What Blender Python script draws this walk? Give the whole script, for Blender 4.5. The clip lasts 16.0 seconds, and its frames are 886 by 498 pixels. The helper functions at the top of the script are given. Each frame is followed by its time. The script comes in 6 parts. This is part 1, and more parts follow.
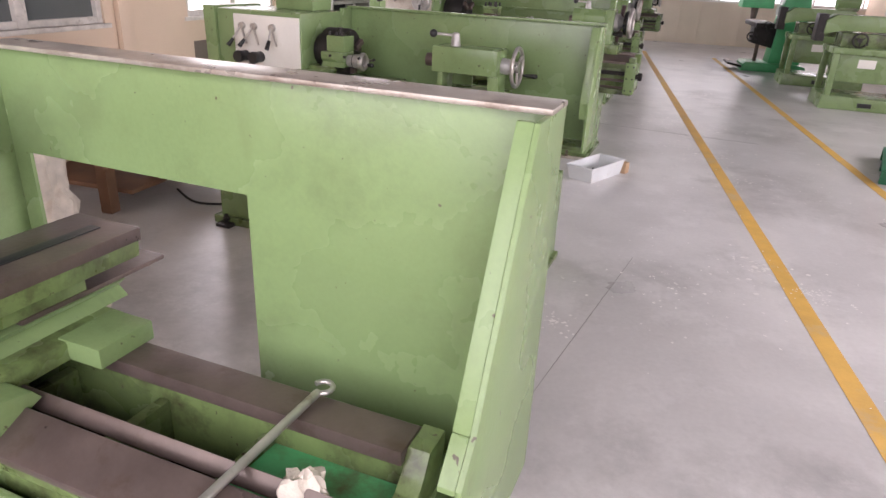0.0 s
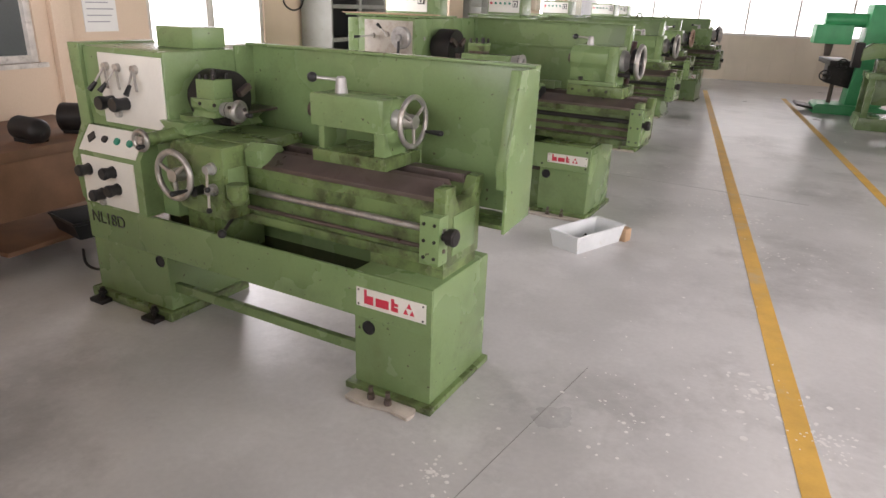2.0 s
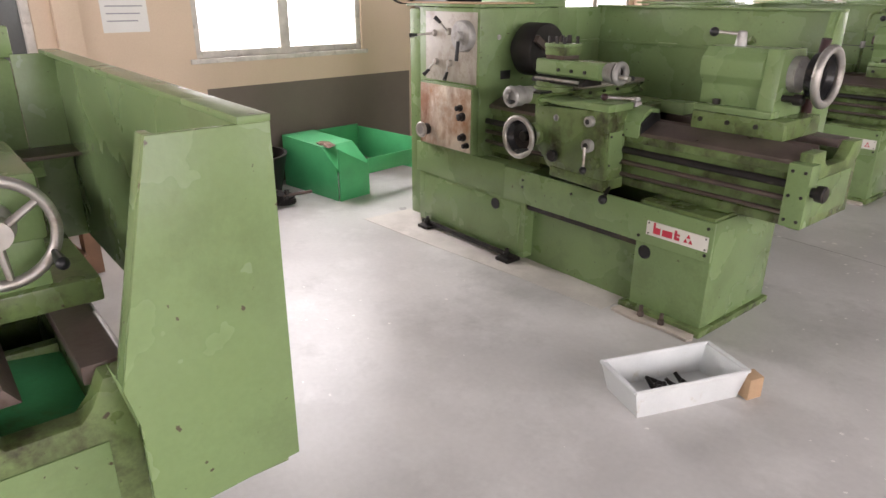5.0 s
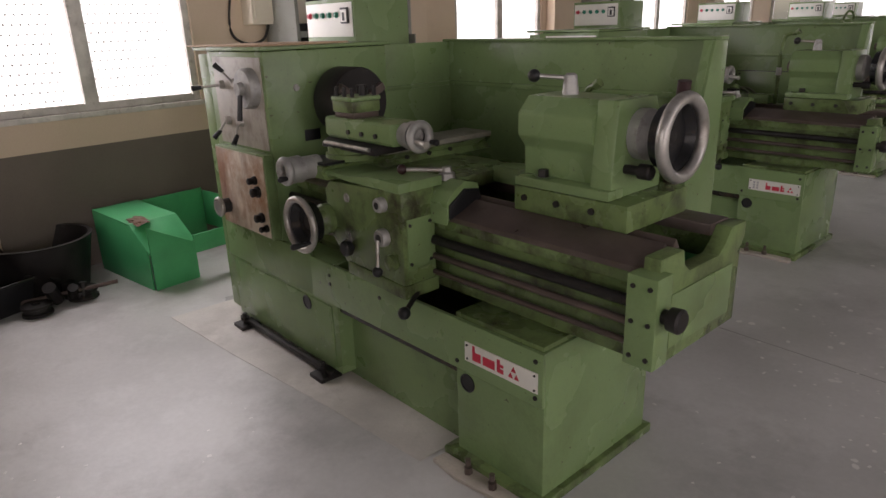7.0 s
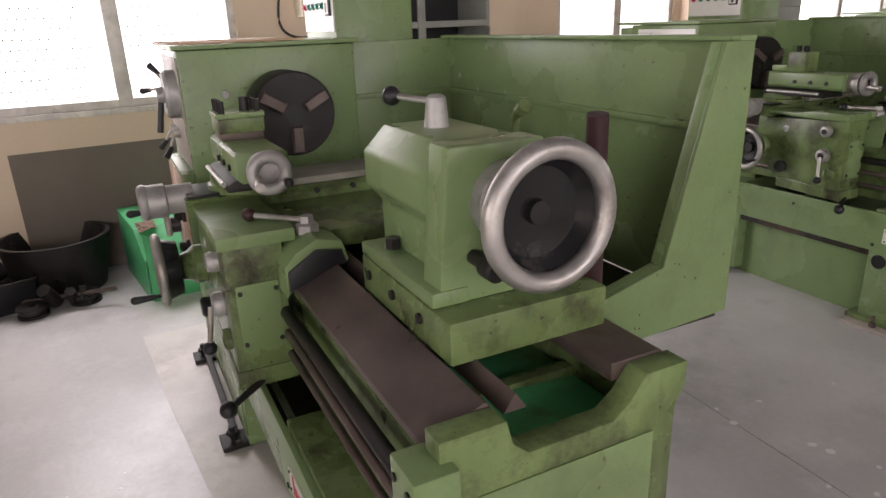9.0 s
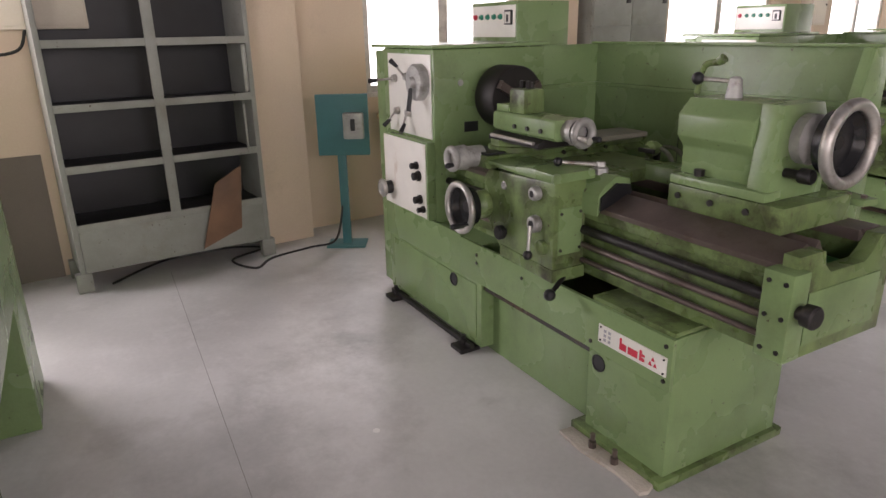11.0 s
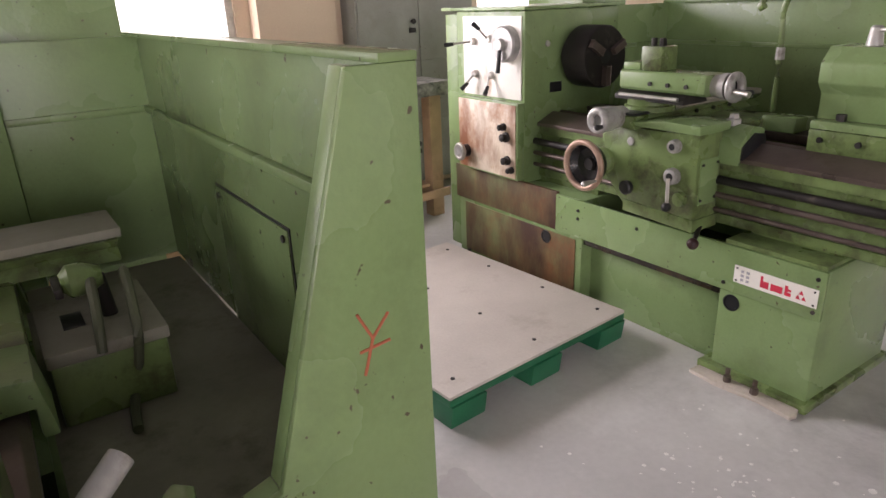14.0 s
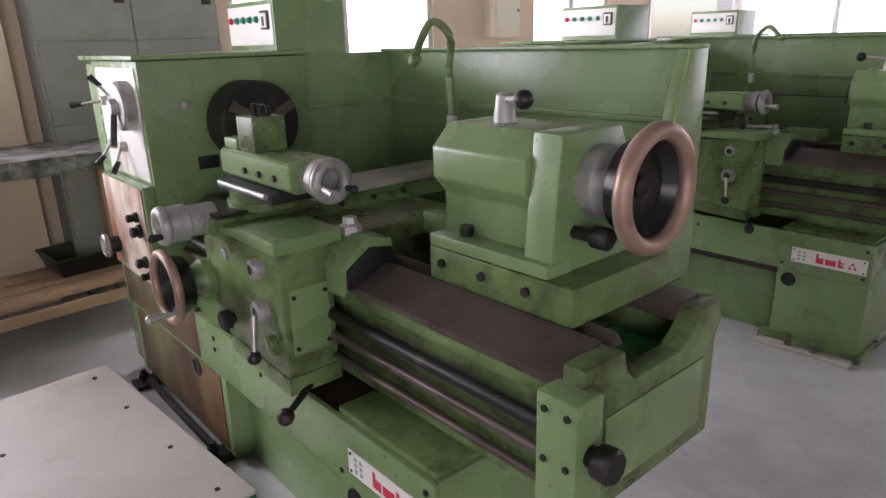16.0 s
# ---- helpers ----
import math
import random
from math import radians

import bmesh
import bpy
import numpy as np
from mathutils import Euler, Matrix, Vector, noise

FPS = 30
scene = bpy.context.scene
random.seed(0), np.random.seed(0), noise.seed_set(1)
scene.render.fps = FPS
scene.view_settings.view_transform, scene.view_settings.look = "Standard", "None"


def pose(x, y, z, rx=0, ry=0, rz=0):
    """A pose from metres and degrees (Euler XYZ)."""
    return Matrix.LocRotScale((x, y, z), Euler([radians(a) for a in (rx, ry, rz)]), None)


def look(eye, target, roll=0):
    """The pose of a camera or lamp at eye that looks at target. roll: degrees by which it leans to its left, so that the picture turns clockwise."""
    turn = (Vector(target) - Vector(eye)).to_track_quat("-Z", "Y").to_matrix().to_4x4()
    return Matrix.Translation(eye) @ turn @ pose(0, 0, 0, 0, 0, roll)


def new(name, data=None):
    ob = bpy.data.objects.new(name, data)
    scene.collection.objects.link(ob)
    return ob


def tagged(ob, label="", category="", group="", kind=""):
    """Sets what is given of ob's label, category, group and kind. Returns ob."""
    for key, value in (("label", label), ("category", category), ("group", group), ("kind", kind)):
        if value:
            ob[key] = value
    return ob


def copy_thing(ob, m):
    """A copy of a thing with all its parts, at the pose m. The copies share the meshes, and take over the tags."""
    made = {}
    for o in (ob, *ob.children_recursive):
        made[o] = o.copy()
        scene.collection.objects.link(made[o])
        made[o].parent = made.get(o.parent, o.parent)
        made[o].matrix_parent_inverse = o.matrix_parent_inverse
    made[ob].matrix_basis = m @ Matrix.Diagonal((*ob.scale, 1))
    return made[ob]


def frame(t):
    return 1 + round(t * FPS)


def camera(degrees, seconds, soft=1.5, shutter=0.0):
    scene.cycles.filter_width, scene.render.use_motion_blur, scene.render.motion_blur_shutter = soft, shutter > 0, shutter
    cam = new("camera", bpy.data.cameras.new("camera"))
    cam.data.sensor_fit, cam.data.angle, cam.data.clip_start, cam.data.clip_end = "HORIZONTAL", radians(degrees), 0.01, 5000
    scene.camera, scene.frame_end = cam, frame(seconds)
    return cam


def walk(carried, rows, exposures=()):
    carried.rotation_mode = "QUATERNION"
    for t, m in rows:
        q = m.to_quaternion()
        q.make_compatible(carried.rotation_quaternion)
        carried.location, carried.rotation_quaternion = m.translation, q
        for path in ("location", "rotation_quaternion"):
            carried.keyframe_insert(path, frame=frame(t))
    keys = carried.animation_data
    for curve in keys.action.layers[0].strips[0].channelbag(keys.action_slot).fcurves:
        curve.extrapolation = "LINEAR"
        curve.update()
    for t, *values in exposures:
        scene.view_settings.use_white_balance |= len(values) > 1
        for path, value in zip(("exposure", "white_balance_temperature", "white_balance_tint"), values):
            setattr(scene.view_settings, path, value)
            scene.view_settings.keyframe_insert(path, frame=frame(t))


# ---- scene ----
cam = camera(68.0, 16.0)
PATH = [
    (0.0, pose(0.091, -0.360, 1.527, 66.91, -2.52, 22.64)),
    (0.5, pose(0.242, -0.162, 1.546, 68.12, -0.38, 22.33)),
    (1.0, pose(0.335, 0.110, 1.543, 68.67, -2.57, 21.47)),
    (1.5, pose(0.393, 0.476, 1.538, 69.44, -1.69, 25.51)),
    (2.0, pose(0.477, 0.797, 1.513, 69.55, -2.00, 29.43)),
    (2.5, pose(0.488, 1.179, 1.482, 68.37, -0.80, 36.75)),
    (3.0, pose(0.521, 1.543, 1.486, 65.37, -0.07, 42.08)),
    (3.5, pose(0.600, 1.880, 1.494, 65.21, -1.77, 45.75)),
    (4.0, pose(0.603, 2.197, 1.487, 66.93, -1.53, 51.08)),
    (4.2, pose(0.574, 2.353, 1.472, 67.21, -1.29, 52.33)),
    (6.3, look((0.263, 3.707, 1.47), (-1.135, 4.991, 0.839), -1.3)),
    (6.5, look((0.236, 3.845, 1.475), (-1.159, 5.129, 0.837), -1.3)),
    (7.0, look((0.208, 4.157, 1.48), (-1.206, 5.416, 0.836), -1.9)),
    (7.5, look((0.103, 4.448, 1.493), (-1.223, 5.794, 0.837), -3.2)),
    (8.0, look((0.078, 4.73, 1.478), (-1.428, 5.867, 0.817), -3.5)),
    (8.5, look((0.096, 4.991, 1.493), (-1.544, 5.91, 0.812), -2.9)),
    (9.0, look((0.124, 5.281, 1.464), (-1.571, 6.118, 0.811), -2.1)),
    (9.5, look((0.147, 5.621, 1.471), (-1.474, 6.551, 0.759), -0.5)),
    (11.8, look((-0.148, 7.492, 1.491), (-1.812, 8.429, 0.897), -1.4)),
    (12.0, look((-0.21, 7.622, 1.48), (-1.821, 8.624, 0.848), -0.7)),
    (12.5, look((-0.358, 7.967, 1.458), (-1.868, 9.078, 0.761), -2.7)),
    (13.0, look((-0.44, 8.374, 1.454), (-1.99, 9.44, 0.776), -1.7)),
    (13.5, look((-0.501, 8.698, 1.454), (-2.089, 9.703, 0.768), -0.7)),
    (14.0, look((-0.624, 9.041, 1.466), (-2.171, 10.089, 0.755), -2.3)),
    (14.5, look((-0.663, 9.396, 1.456), (-2.21, 10.483, 0.804), 0.1)),
    (15.0, look((-0.694, 9.772, 1.462), (-2.222, 10.902, 0.839), -0.2)),
    (15.5, look((-0.743, 10.154, 1.465), (-2.126, 11.453, 0.833), -1.7)),
    (16.0, look((-0.673, 10.516, 1.442), (-2.116, 11.76, 0.835), -1.6)),
]
EXPOSURES = [(0.0, 1.1, 6250, 26), (1.0, 1.05, 6250, 23), (2.0, 1.05, 6400, 19), (3.0, 1.45, 6450, 18), (4.2, 1.45, 6450, 19),
             (6.3, 0.1, 6500, 20), (7.0, 0.0, 6500, 21), (7.5, 0.25, 6500, 22), (8.5, 0.45, 6450, 22), (9.7, 1.0, 6500, 24), (11.8, 0.95, 6350, 23),
             (12.5, 1.3, 6300, 24), (13.0, 1.4, 6300, 23), (13.5, 1.35, 6400, 22), (14.0, 1.35, 6500, 24), (14.5, 0.95, 6400, 32), (15.0, 0.75, 6250, 31), (16.0, 1.1, 6000, 24)]
walk(cam, PATH, EXPOSURES)

# ---- world and light ----
world = bpy.data.worlds.new("sky")
scene.world = world
world.use_nodes = True
wn = world.node_tree
sky = wn.nodes.new("ShaderNodeTexSky")
sky.sky_type = "NISHITA"
sky.sun_disc = False
sky.sun_elevation, sky.sun_rotation = radians(40), radians(250)
wn.nodes["Background"].inputs[1].default_value = 0.12
wn.links.new(sky.outputs[0], wn.nodes["Background"].inputs[0])

ROOM = Matrix.Translation((-4.6, 5.5, 0)) @ Matrix.Rotation(radians(5.15), 4, "Z")


def window_light(q, p, z, w, h, turn, watts, color):
    data = bpy.data.lights.new("window_light", "AREA")
    data.shape, data.size, data.size_y, data.energy, data.color = "RECTANGLE", w, h, watts, color
    ob = new("window_light", data)
    ob.matrix_world = ROOM @ pose(q, p, z, 90, 0, turn)
    return ob


WEST = [(-3.3, -1.86), (-0.85, 0.66), (3.5, 5.02), (7.1, 9.1), (10.6, 12.1)]
# EAST windows are out of view and assumed; they serve as aisle-side fill.
EAST = [(-4.5, -2.0), (0.0, 2.5), (4.5, 7.0), (9.0, 11.5)]
for a, b in WEST[1:]:
    window_light(-0.12, (a + b) / 2, 1.72, b - a - 0.1, 1.3, -90, 62, (1.0, 0.985, 0.97))
# Fill lamps in the assumed east windows, watts tuned by hand.
for (a, b), watts in zip(EAST, (85, 50, 8, 6)):
    window_light(9.02, (a + b) / 2, 1.9, b - a - 0.1, 1.6, 90, watts, (1.0, 0.98, 0.95))
# South fill lamp, added behind the camera; no window is known there.
window_light(4.0, -7.33, 1.9, 4.9, 1.8, 0, 48, (1.0, 0.98, 0.95))


# ---- materials ----
def mat(name, col, rough=0.5, metal=0.0, var=0.25, scale=6.0, bump=0.05, fine=90.0, dirt=None, dirt_at=0.62, dirt_scale=3.0, spec=0.5, emit=0.0, chips=None, runs=None):
    m = bpy.data.materials.new(name)
    m.use_nodes = True
    nt = m.node_tree
    b = nt.nodes["Principled BSDF"]
    N, L = nt.nodes.new, nt.links.new
    tc = N("ShaderNodeTexCoord")
    info = N("ShaderNodeObjectInfo")
    off = N("ShaderNodeVectorMath")
    off.operation = "ADD"
    L(tc.outputs["Object"], off.inputs[0])
    mul = N("ShaderNodeMath")
    mul.operation = "MULTIPLY"
    L(info.outputs["Random"], mul.inputs[0])
    mul.inputs[1].default_value = 9.0
    L(mul.outputs[0], off.inputs[1])
    n1 = N("ShaderNodeTexNoise")
    n1.inputs["Scale"].default_value, n1.inputs["Detail"].default_value = scale, 5
    n2 = N("ShaderNodeTexNoise")
    n2.inputs["Scale"].default_value, n2.inputs["Detail"].default_value = fine, 3
    L(off.outputs[0], n1.inputs["Vector"])
    L(off.outputs[0], n2.inputs["Vector"])
    ramp = N("ShaderNodeValToRGB")
    c = Vector(col)
    ramp.color_ramp.elements[0].position, ramp.color_ramp.elements[1].position = 0.3, 0.72
    ramp.color_ramp.elements[0].color = (*(c * (1 - var)), 1)
    ramp.color_ramp.elements[1].color = (*(c * (1 + var * 0.6)), 1)
    L(n1.outputs["Fac"], ramp.inputs[0])
    out = ramp.outputs[0]
    mix = N("ShaderNodeMixRGB")
    mix.blend_type = "OVERLAY"
    mix.inputs[0].default_value = 0.08
    L(out, mix.inputs[1])
    L(n2.outputs["Fac"], mix.inputs[2])
    out = mix.outputs[0]
    if dirt:
        n3 = N("ShaderNodeTexNoise")
        n3.inputs["Scale"].default_value, n3.inputs["Detail"].default_value = dirt_scale, 8
        n3.inputs["Roughness"].default_value = 0.7
        L(off.outputs[0], n3.inputs["Vector"])
        r3 = N("ShaderNodeValToRGB")
        r3.color_ramp.elements[0].position, r3.color_ramp.elements[1].position = dirt_at - 0.05, dirt_at + 0.16
        L(n3.outputs["Fac"], r3.inputs[0])
        m3 = N("ShaderNodeMixRGB")
        L(r3.outputs[0], m3.inputs[0])
        L(out, m3.inputs[1])
        m3.inputs[2].default_value = (*dirt, 1)
        out = m3.outputs[0]
    if runs:
        rc, lo, hi = runs
        mp = N("ShaderNodeMapping")
        mp.inputs["Scale"].default_value = (3.0, 3.0, 1.1)
        L(off.outputs[0], mp.inputs["Vector"])
        n5 = N("ShaderNodeTexNoise")
        n5.inputs["Scale"].default_value, n5.inputs["Detail"].default_value = 1.7, 5
        n5.inputs["Roughness"].default_value = 0.62
        L(mp.outputs[0], n5.inputs["Vector"])
        r5 = N("ShaderNodeValToRGB")
        r5.color_ramp.elements[0].position, r5.color_ramp.elements[1].position = lo, hi
        L(n5.outputs["Fac"], r5.inputs[0])
        m5 = N("ShaderNodeMixRGB")
        L(r5.outputs[0], m5.inputs[0])
        L(out, m5.inputs[1])
        m5.inputs[2].default_value = (*rc, 1)
        out = m5.outputs[0]
    if chips:
        n4 = N("ShaderNodeTexNoise")
        n4.inputs["Scale"].default_value, n4.inputs["Detail"].default_value = 48, 4
        L(off.outputs[0], n4.inputs["Vector"])
        r4 = N("ShaderNodeValToRGB")
        r4.color_ramp.elements[0].position, r4.color_ramp.elements[1].position = 0.70, 0.725
        L(n4.outputs["Fac"], r4.inputs[0])
        m4 = N("ShaderNodeMixRGB")
        L(r4.outputs[0], m4.inputs[0])
        L(out, m4.inputs[1])
        m4.inputs[2].default_value = (*chips, 1)
        out = m4.outputs[0]
    L(out, b.inputs["Base Color"])
    b.inputs["Metallic"].default_value = metal
    b.inputs["Specular IOR Level"].default_value = spec
    mr = N("ShaderNodeMapRange")
    mr.inputs[3].default_value, mr.inputs[4].default_value = max(0.03, rough - 0.12), min(1, rough + 0.12)
    L(n1.outputs["Fac"], mr.inputs[0])
    L(mr.outputs[0], b.inputs["Roughness"])
    if bump:
        bp = N("ShaderNodeBump")
        bp.inputs["Strength"].default_value, bp.inputs["Distance"].default_value = bump, 0.01
        L(n2.outputs["Fac"], bp.inputs["Height"])
        L(bp.outputs[0], b.inputs["Normal"])
    if emit:
        b.inputs["Emission Color"].default_value = (*col, 1)
        b.inputs["Emission Strength"].default_value = emit
    return m


GREEN = mat("olive_green_paint", (0.172, 0.252, 0.105), 0.27, var=0.10, scale=2.5, dirt=(0.125, 0.175, 0.075), dirt_at=0.56, dirt_scale=3.5, chips=(0.07, 0.06, 0.035), runs=((0.10, 0.125, 0.055), 0.60, 0.95))
GREEN_OILY = mat("oily_green_paint", (0.140, 0.200, 0.072), 0.28, var=0.3, scale=5, dirt=(0.03, 0.026, 0.013), dirt_at=0.52, dirt_scale=7, chips=(0.045, 0.03, 0.018), runs=((0.035, 0.036, 0.016), 0.55, 0.80))
BRIGHT = mat("bright_green_paint", (0.06, 0.36, 0.14), 0.4, var=0.15, dirt=(0.03, 0.09, 0.04), dirt_at=0.7)
PALE = mat("pale_green_primer", (0.10, 0.50, 0.20), 0.5, var=0.2, dirt=(0.1, 0.13, 0.05), dirt_at=0.55, dirt_scale=5)
STEEL = mat("worn_way_steel", (0.125, 0.095, 0.083), 0.32, metal=0.5, var=0.3, scale=8, dirt=(0.07, 0.045, 0.03), dirt_at=0.6, dirt_scale=9)
CHROME = mat("dull_chrome", (0.52, 0.50, 0.47), 0.36, metal=0.85, var=0.2, scale=14, dirt=(0.24, 0.19, 0.15), dirt_at=0.55, dirt_scale=12)
ALU = mat("cast_aluminium", (0.40, 0.39, 0.37), 0.42, metal=0.5, var=0.25, scale=16, dirt=(0.14, 0.125, 0.105), dirt_at=0.58, dirt_scale=14)
COPPER = mat("worn_brown_rim", (0.36, 0.24, 0.18), 0.4, metal=0.5, var=0.25, scale=14)
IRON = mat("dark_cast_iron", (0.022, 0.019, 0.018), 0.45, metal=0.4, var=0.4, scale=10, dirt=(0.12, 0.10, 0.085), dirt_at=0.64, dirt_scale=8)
BOWL = mat("greasy_black_enamel", (0.011, 0.011, 0.012), 0.22, var=0.4, scale=9, dirt=(0.07, 0.062, 0.056), dirt_at=0.63, dirt_scale=9)
# Real black plastic; also the painted shade inside slots, bores and the rack.
BLACK = mat("black_plastic_and_void_shade", (0.012, 0.012, 0.013), 0.35, var=0.3)
OIL = mat("oily_sump", (0.02, 0.017, 0.011), 0.22, var=0.5, dirt=(0.06, 0.035, 0.018), dirt_at=0.52, dirt_scale=5)
WHITE = mat("white_panel_paint", (0.72, 0.70, 0.64), 0.35, var=0.08, dirt=(0.40, 0.33, 0.22), dirt_at=0.7, dirt_scale=6)
RUST = mat("rusty_white_panel", (0.62, 0.53, 0.42), 0.55, var=0.2, scale=7, dirt=(0.30, 0.13, 0.045), dirt_at=0.50, dirt_scale=4, runs=((0.17, 0.06, 0.02), 0.46, 0.66))
RUSTGREEN = mat("rust_streaked_green", (0.14, 0.15, 0.06), 0.55, var=0.4, scale=5, dirt=(0.16, 0.075, 0.028), dirt_at=0.45, dirt_scale=3, runs=((0.05, 0.022, 0.011), 0.38, 0.66))
STAINED = mat("dripping_white_panel", (0.74, 0.71, 0.65), 0.4, var=0.08, dirt=(0.5, 0.40, 0.28), dirt_at=0.62, dirt_scale=4, runs=((0.34, 0.17, 0.06), 0.60, 0.74))
GRIMY = mat("grimy_white_panel", (0.42, 0.38, 0.32), 0.45, var=0.25, dirt=(0.16, 0.13, 0.09), dirt_at=0.55, dirt_scale=6, runs=((0.13, 0.09, 0.055), 0.55, 0.75))
LIP = mat("rubbed_bare_edge", (0.40, 0.36, 0.31), 0.3, metal=0.4, var=0.3, scale=7, dirt=(0.17, 0.13, 0.10), dirt_at=0.52, dirt_scale=6)
DUST = mat("dusty_tray_sheet", (0.25, 0.24, 0.19), 0.7, var=0.25, scale=6, dirt=(0.10, 0.09, 0.06), dirt_at=0.58, dirt_scale=5)
DIMGLASS = mat("dim_window_glass", (0.11, 0.12, 0.12), 0.12, var=0.1, scale=1.5, bump=0)
RED = mat("red_print", (0.55, 0.03, 0.06), 0.5, var=0.15)
CLOTH_GREEN = mat("grey_green_rubber", (0.11, 0.12, 0.075), 0.6, var=0.3)
CHALK = mat("red_chalk", (0.42, 0.12, 0.06), 0.9, var=0.2)
REDK = mat("dark_red_plastic", (0.03, 0.01, 0.011), 0.35, var=0.2)
TEAL = mat("teal_switch_paint", (0.045, 0.16, 0.17), 0.5, var=0.15)
GREENK = mat("green_button", (0.02, 0.22, 0.14), 0.3)
WALL = mat("cream_wall_paint", (0.66, 0.52, 0.39), 0.85, var=0.07, scale=1.6, bump=0.12, dirt=(0.52, 0.41, 0.30), dirt_at=0.66, dirt_scale=2)
DADO = mat("grey_brown_dado_paint", (0.17, 0.14, 0.115), 0.8, var=0.15, scale=2, bump=0.1)
FARW = mat("pale_partition", (0.70, 0.62, 0.50), 0.6, var=0.06, scale=2)
CEIL = mat("white_frame_paint", (0.78, 0.76, 0.72), 0.9, var=0.05, scale=1.5)
# Colour of the unseen ceiling, kept dark to cut bounced fill light.
ROOF = mat("unseen_low_bounce_ceiling", (0.13, 0.125, 0.12), 0.9, var=0.1, scale=1.5)
FRAME = mat("whitewashed_frame", (0.62, 0.58, 0.53), 0.7, var=0.2, scale=12, dirt=(0.3, 0.26, 0.22), dirt_at=0.6, dirt_scale=14)
WOOD = mat("pale_timber", (0.46, 0.30, 0.18), 0.7, var=0.3, scale=4, dirt=(0.22, 0.13, 0.075), dirt_at=0.62, dirt_scale=5)
DWOOD = mat("brown_timber", (0.19, 0.10, 0.055), 0.65, var=0.35, scale=4)
BOARD = mat("worn_ply_top", (0.52, 0.47, 0.42), 0.6, var=0.14, scale=3, dirt=(0.36, 0.31, 0.26), dirt_at=0.6, dirt_scale=4)
PALGREEN = mat("dark_green_plastic", (0.012, 0.12, 0.055), 0.45, var=0.2)
CLOTH = mat("dusty_dark_cloth", (0.07, 0.068, 0.066), 0.5, var=0.6, scale=9, dirt=(0.42, 0.39, 0.36), dirt_at=0.47, dirt_scale=5)
RAG = mat("dirty_white_rag", (0.62, 0.56, 0.48), 0.9, var=0.2, scale=14, bump=0.3)
CRATE = mat("milky_plastic", (0.66, 0.68, 0.68), 0.4, var=0.1, dirt=(0.42, 0.36, 0.26), dirt_at=0.66, dirt_scale=9)
LOCK = mat("grey_locker_paint", (0.23, 0.22, 0.20), 0.5, var=0.15, dirt=(0.10, 0.085, 0.07), dirt_at=0.66)
LOCKP = mat("pale_grey_green_steel", (0.26, 0.26, 0.23), 0.5, var=0.15, dirt=(0.20, 0.18, 0.15), dirt_at=0.6, dirt_scale=4, chips=(0.1, 0.07, 0.05))
MORTAR = mat("rough_beige_mortar", (0.46, 0.41, 0.35), 0.85, var=0.2, scale=9, bump=0.35, dirt=(0.26, 0.22, 0.18), dirt_at=0.58, dirt_scale=6)
PATCH = mat("pale_relaid_concrete", (0.55, 0.515, 0.47), 0.55, var=0.2, scale=4, bump=0.15, dirt=(0.38, 0.35, 0.31), dirt_at=0.58, dirt_scale=3)
PAPER = mat("white_paper", (0.75, 0.74, 0.71), 0.8, var=0.04)
PRINT = mat("grey_print", (0.33, 0.33, 0.35), 0.8, var=0.05)
YELLOW = mat("worn_yellow_paint", (0.62, 0.37, 0.075), 0.55, var=0.18, scale=5, dirt=(0.44, 0.37, 0.25), dirt_at=0.6, dirt_scale=3)
CABLE = mat("black_cable", (0.02, 0.018, 0.016), 0.6)
CARD = mat("tan_cardboard", (0.45, 0.30, 0.18), 0.8, var=0.12)
SPECK = mat("dried_white_paint", (0.72, 0.70, 0.67), 0.8, var=0.1)
SKYPANE = mat("window_daylight", (1.0, 0.985, 0.96), 0.9, var=0.0, bump=0, emit=1.6)

GLASS = bpy.data.materials.new("partition_glass")
GLASS.use_nodes = True
gb = GLASS.node_tree.nodes["Principled BSDF"]
gb.inputs["Transmission Weight"].default_value, gb.inputs["Roughness"].default_value, gb.inputs["IOR"].default_value = 1.0, 0.05, 1.1


def concrete():
    m = mat("ground_concrete", (0.52, 0.505, 0.49), 0.32, var=0.22, scale=1.1, bump=0.08, fine=40, dirt=(0.30, 0.288, 0.275), dirt_at=0.55, dirt_scale=0.9)
    nt = m.node_tree
    N, L = nt.nodes.new, nt.links.new
    b = nt.nodes["Principled BSDF"]
    base = b.inputs["Base Color"].links[0].from_socket
    tc = N("ShaderNodeTexCoord")
    pale = N("ShaderNodeTexNoise")
    pale.inputs["Scale"].default_value, pale.inputs["Detail"].default_value = 2.6, 9
    pale.inputs["Roughness"].default_value = 0.72
    L(tc.outputs["Object"], pale.inputs["Vector"])
    r = N("ShaderNodeValToRGB")
    r.color_ramp.elements[0].position, r.color_ramp.elements[1].position = 0.52, 0.8
    r.color_ramp.elements[1].color = (0.6, 0.6, 0.6, 1)
    L(pale.outputs["Fac"], r.inputs[0])
    x = N("ShaderNodeMixRGB")
    L(r.outputs[0], x.inputs[0])
    L(base, x.inputs[1])
    x.inputs[2].default_value = (0.70, 0.685, 0.67, 1)
    L(x.outputs[0], b.inputs["Base Color"])
    return m


FLOOR = concrete()


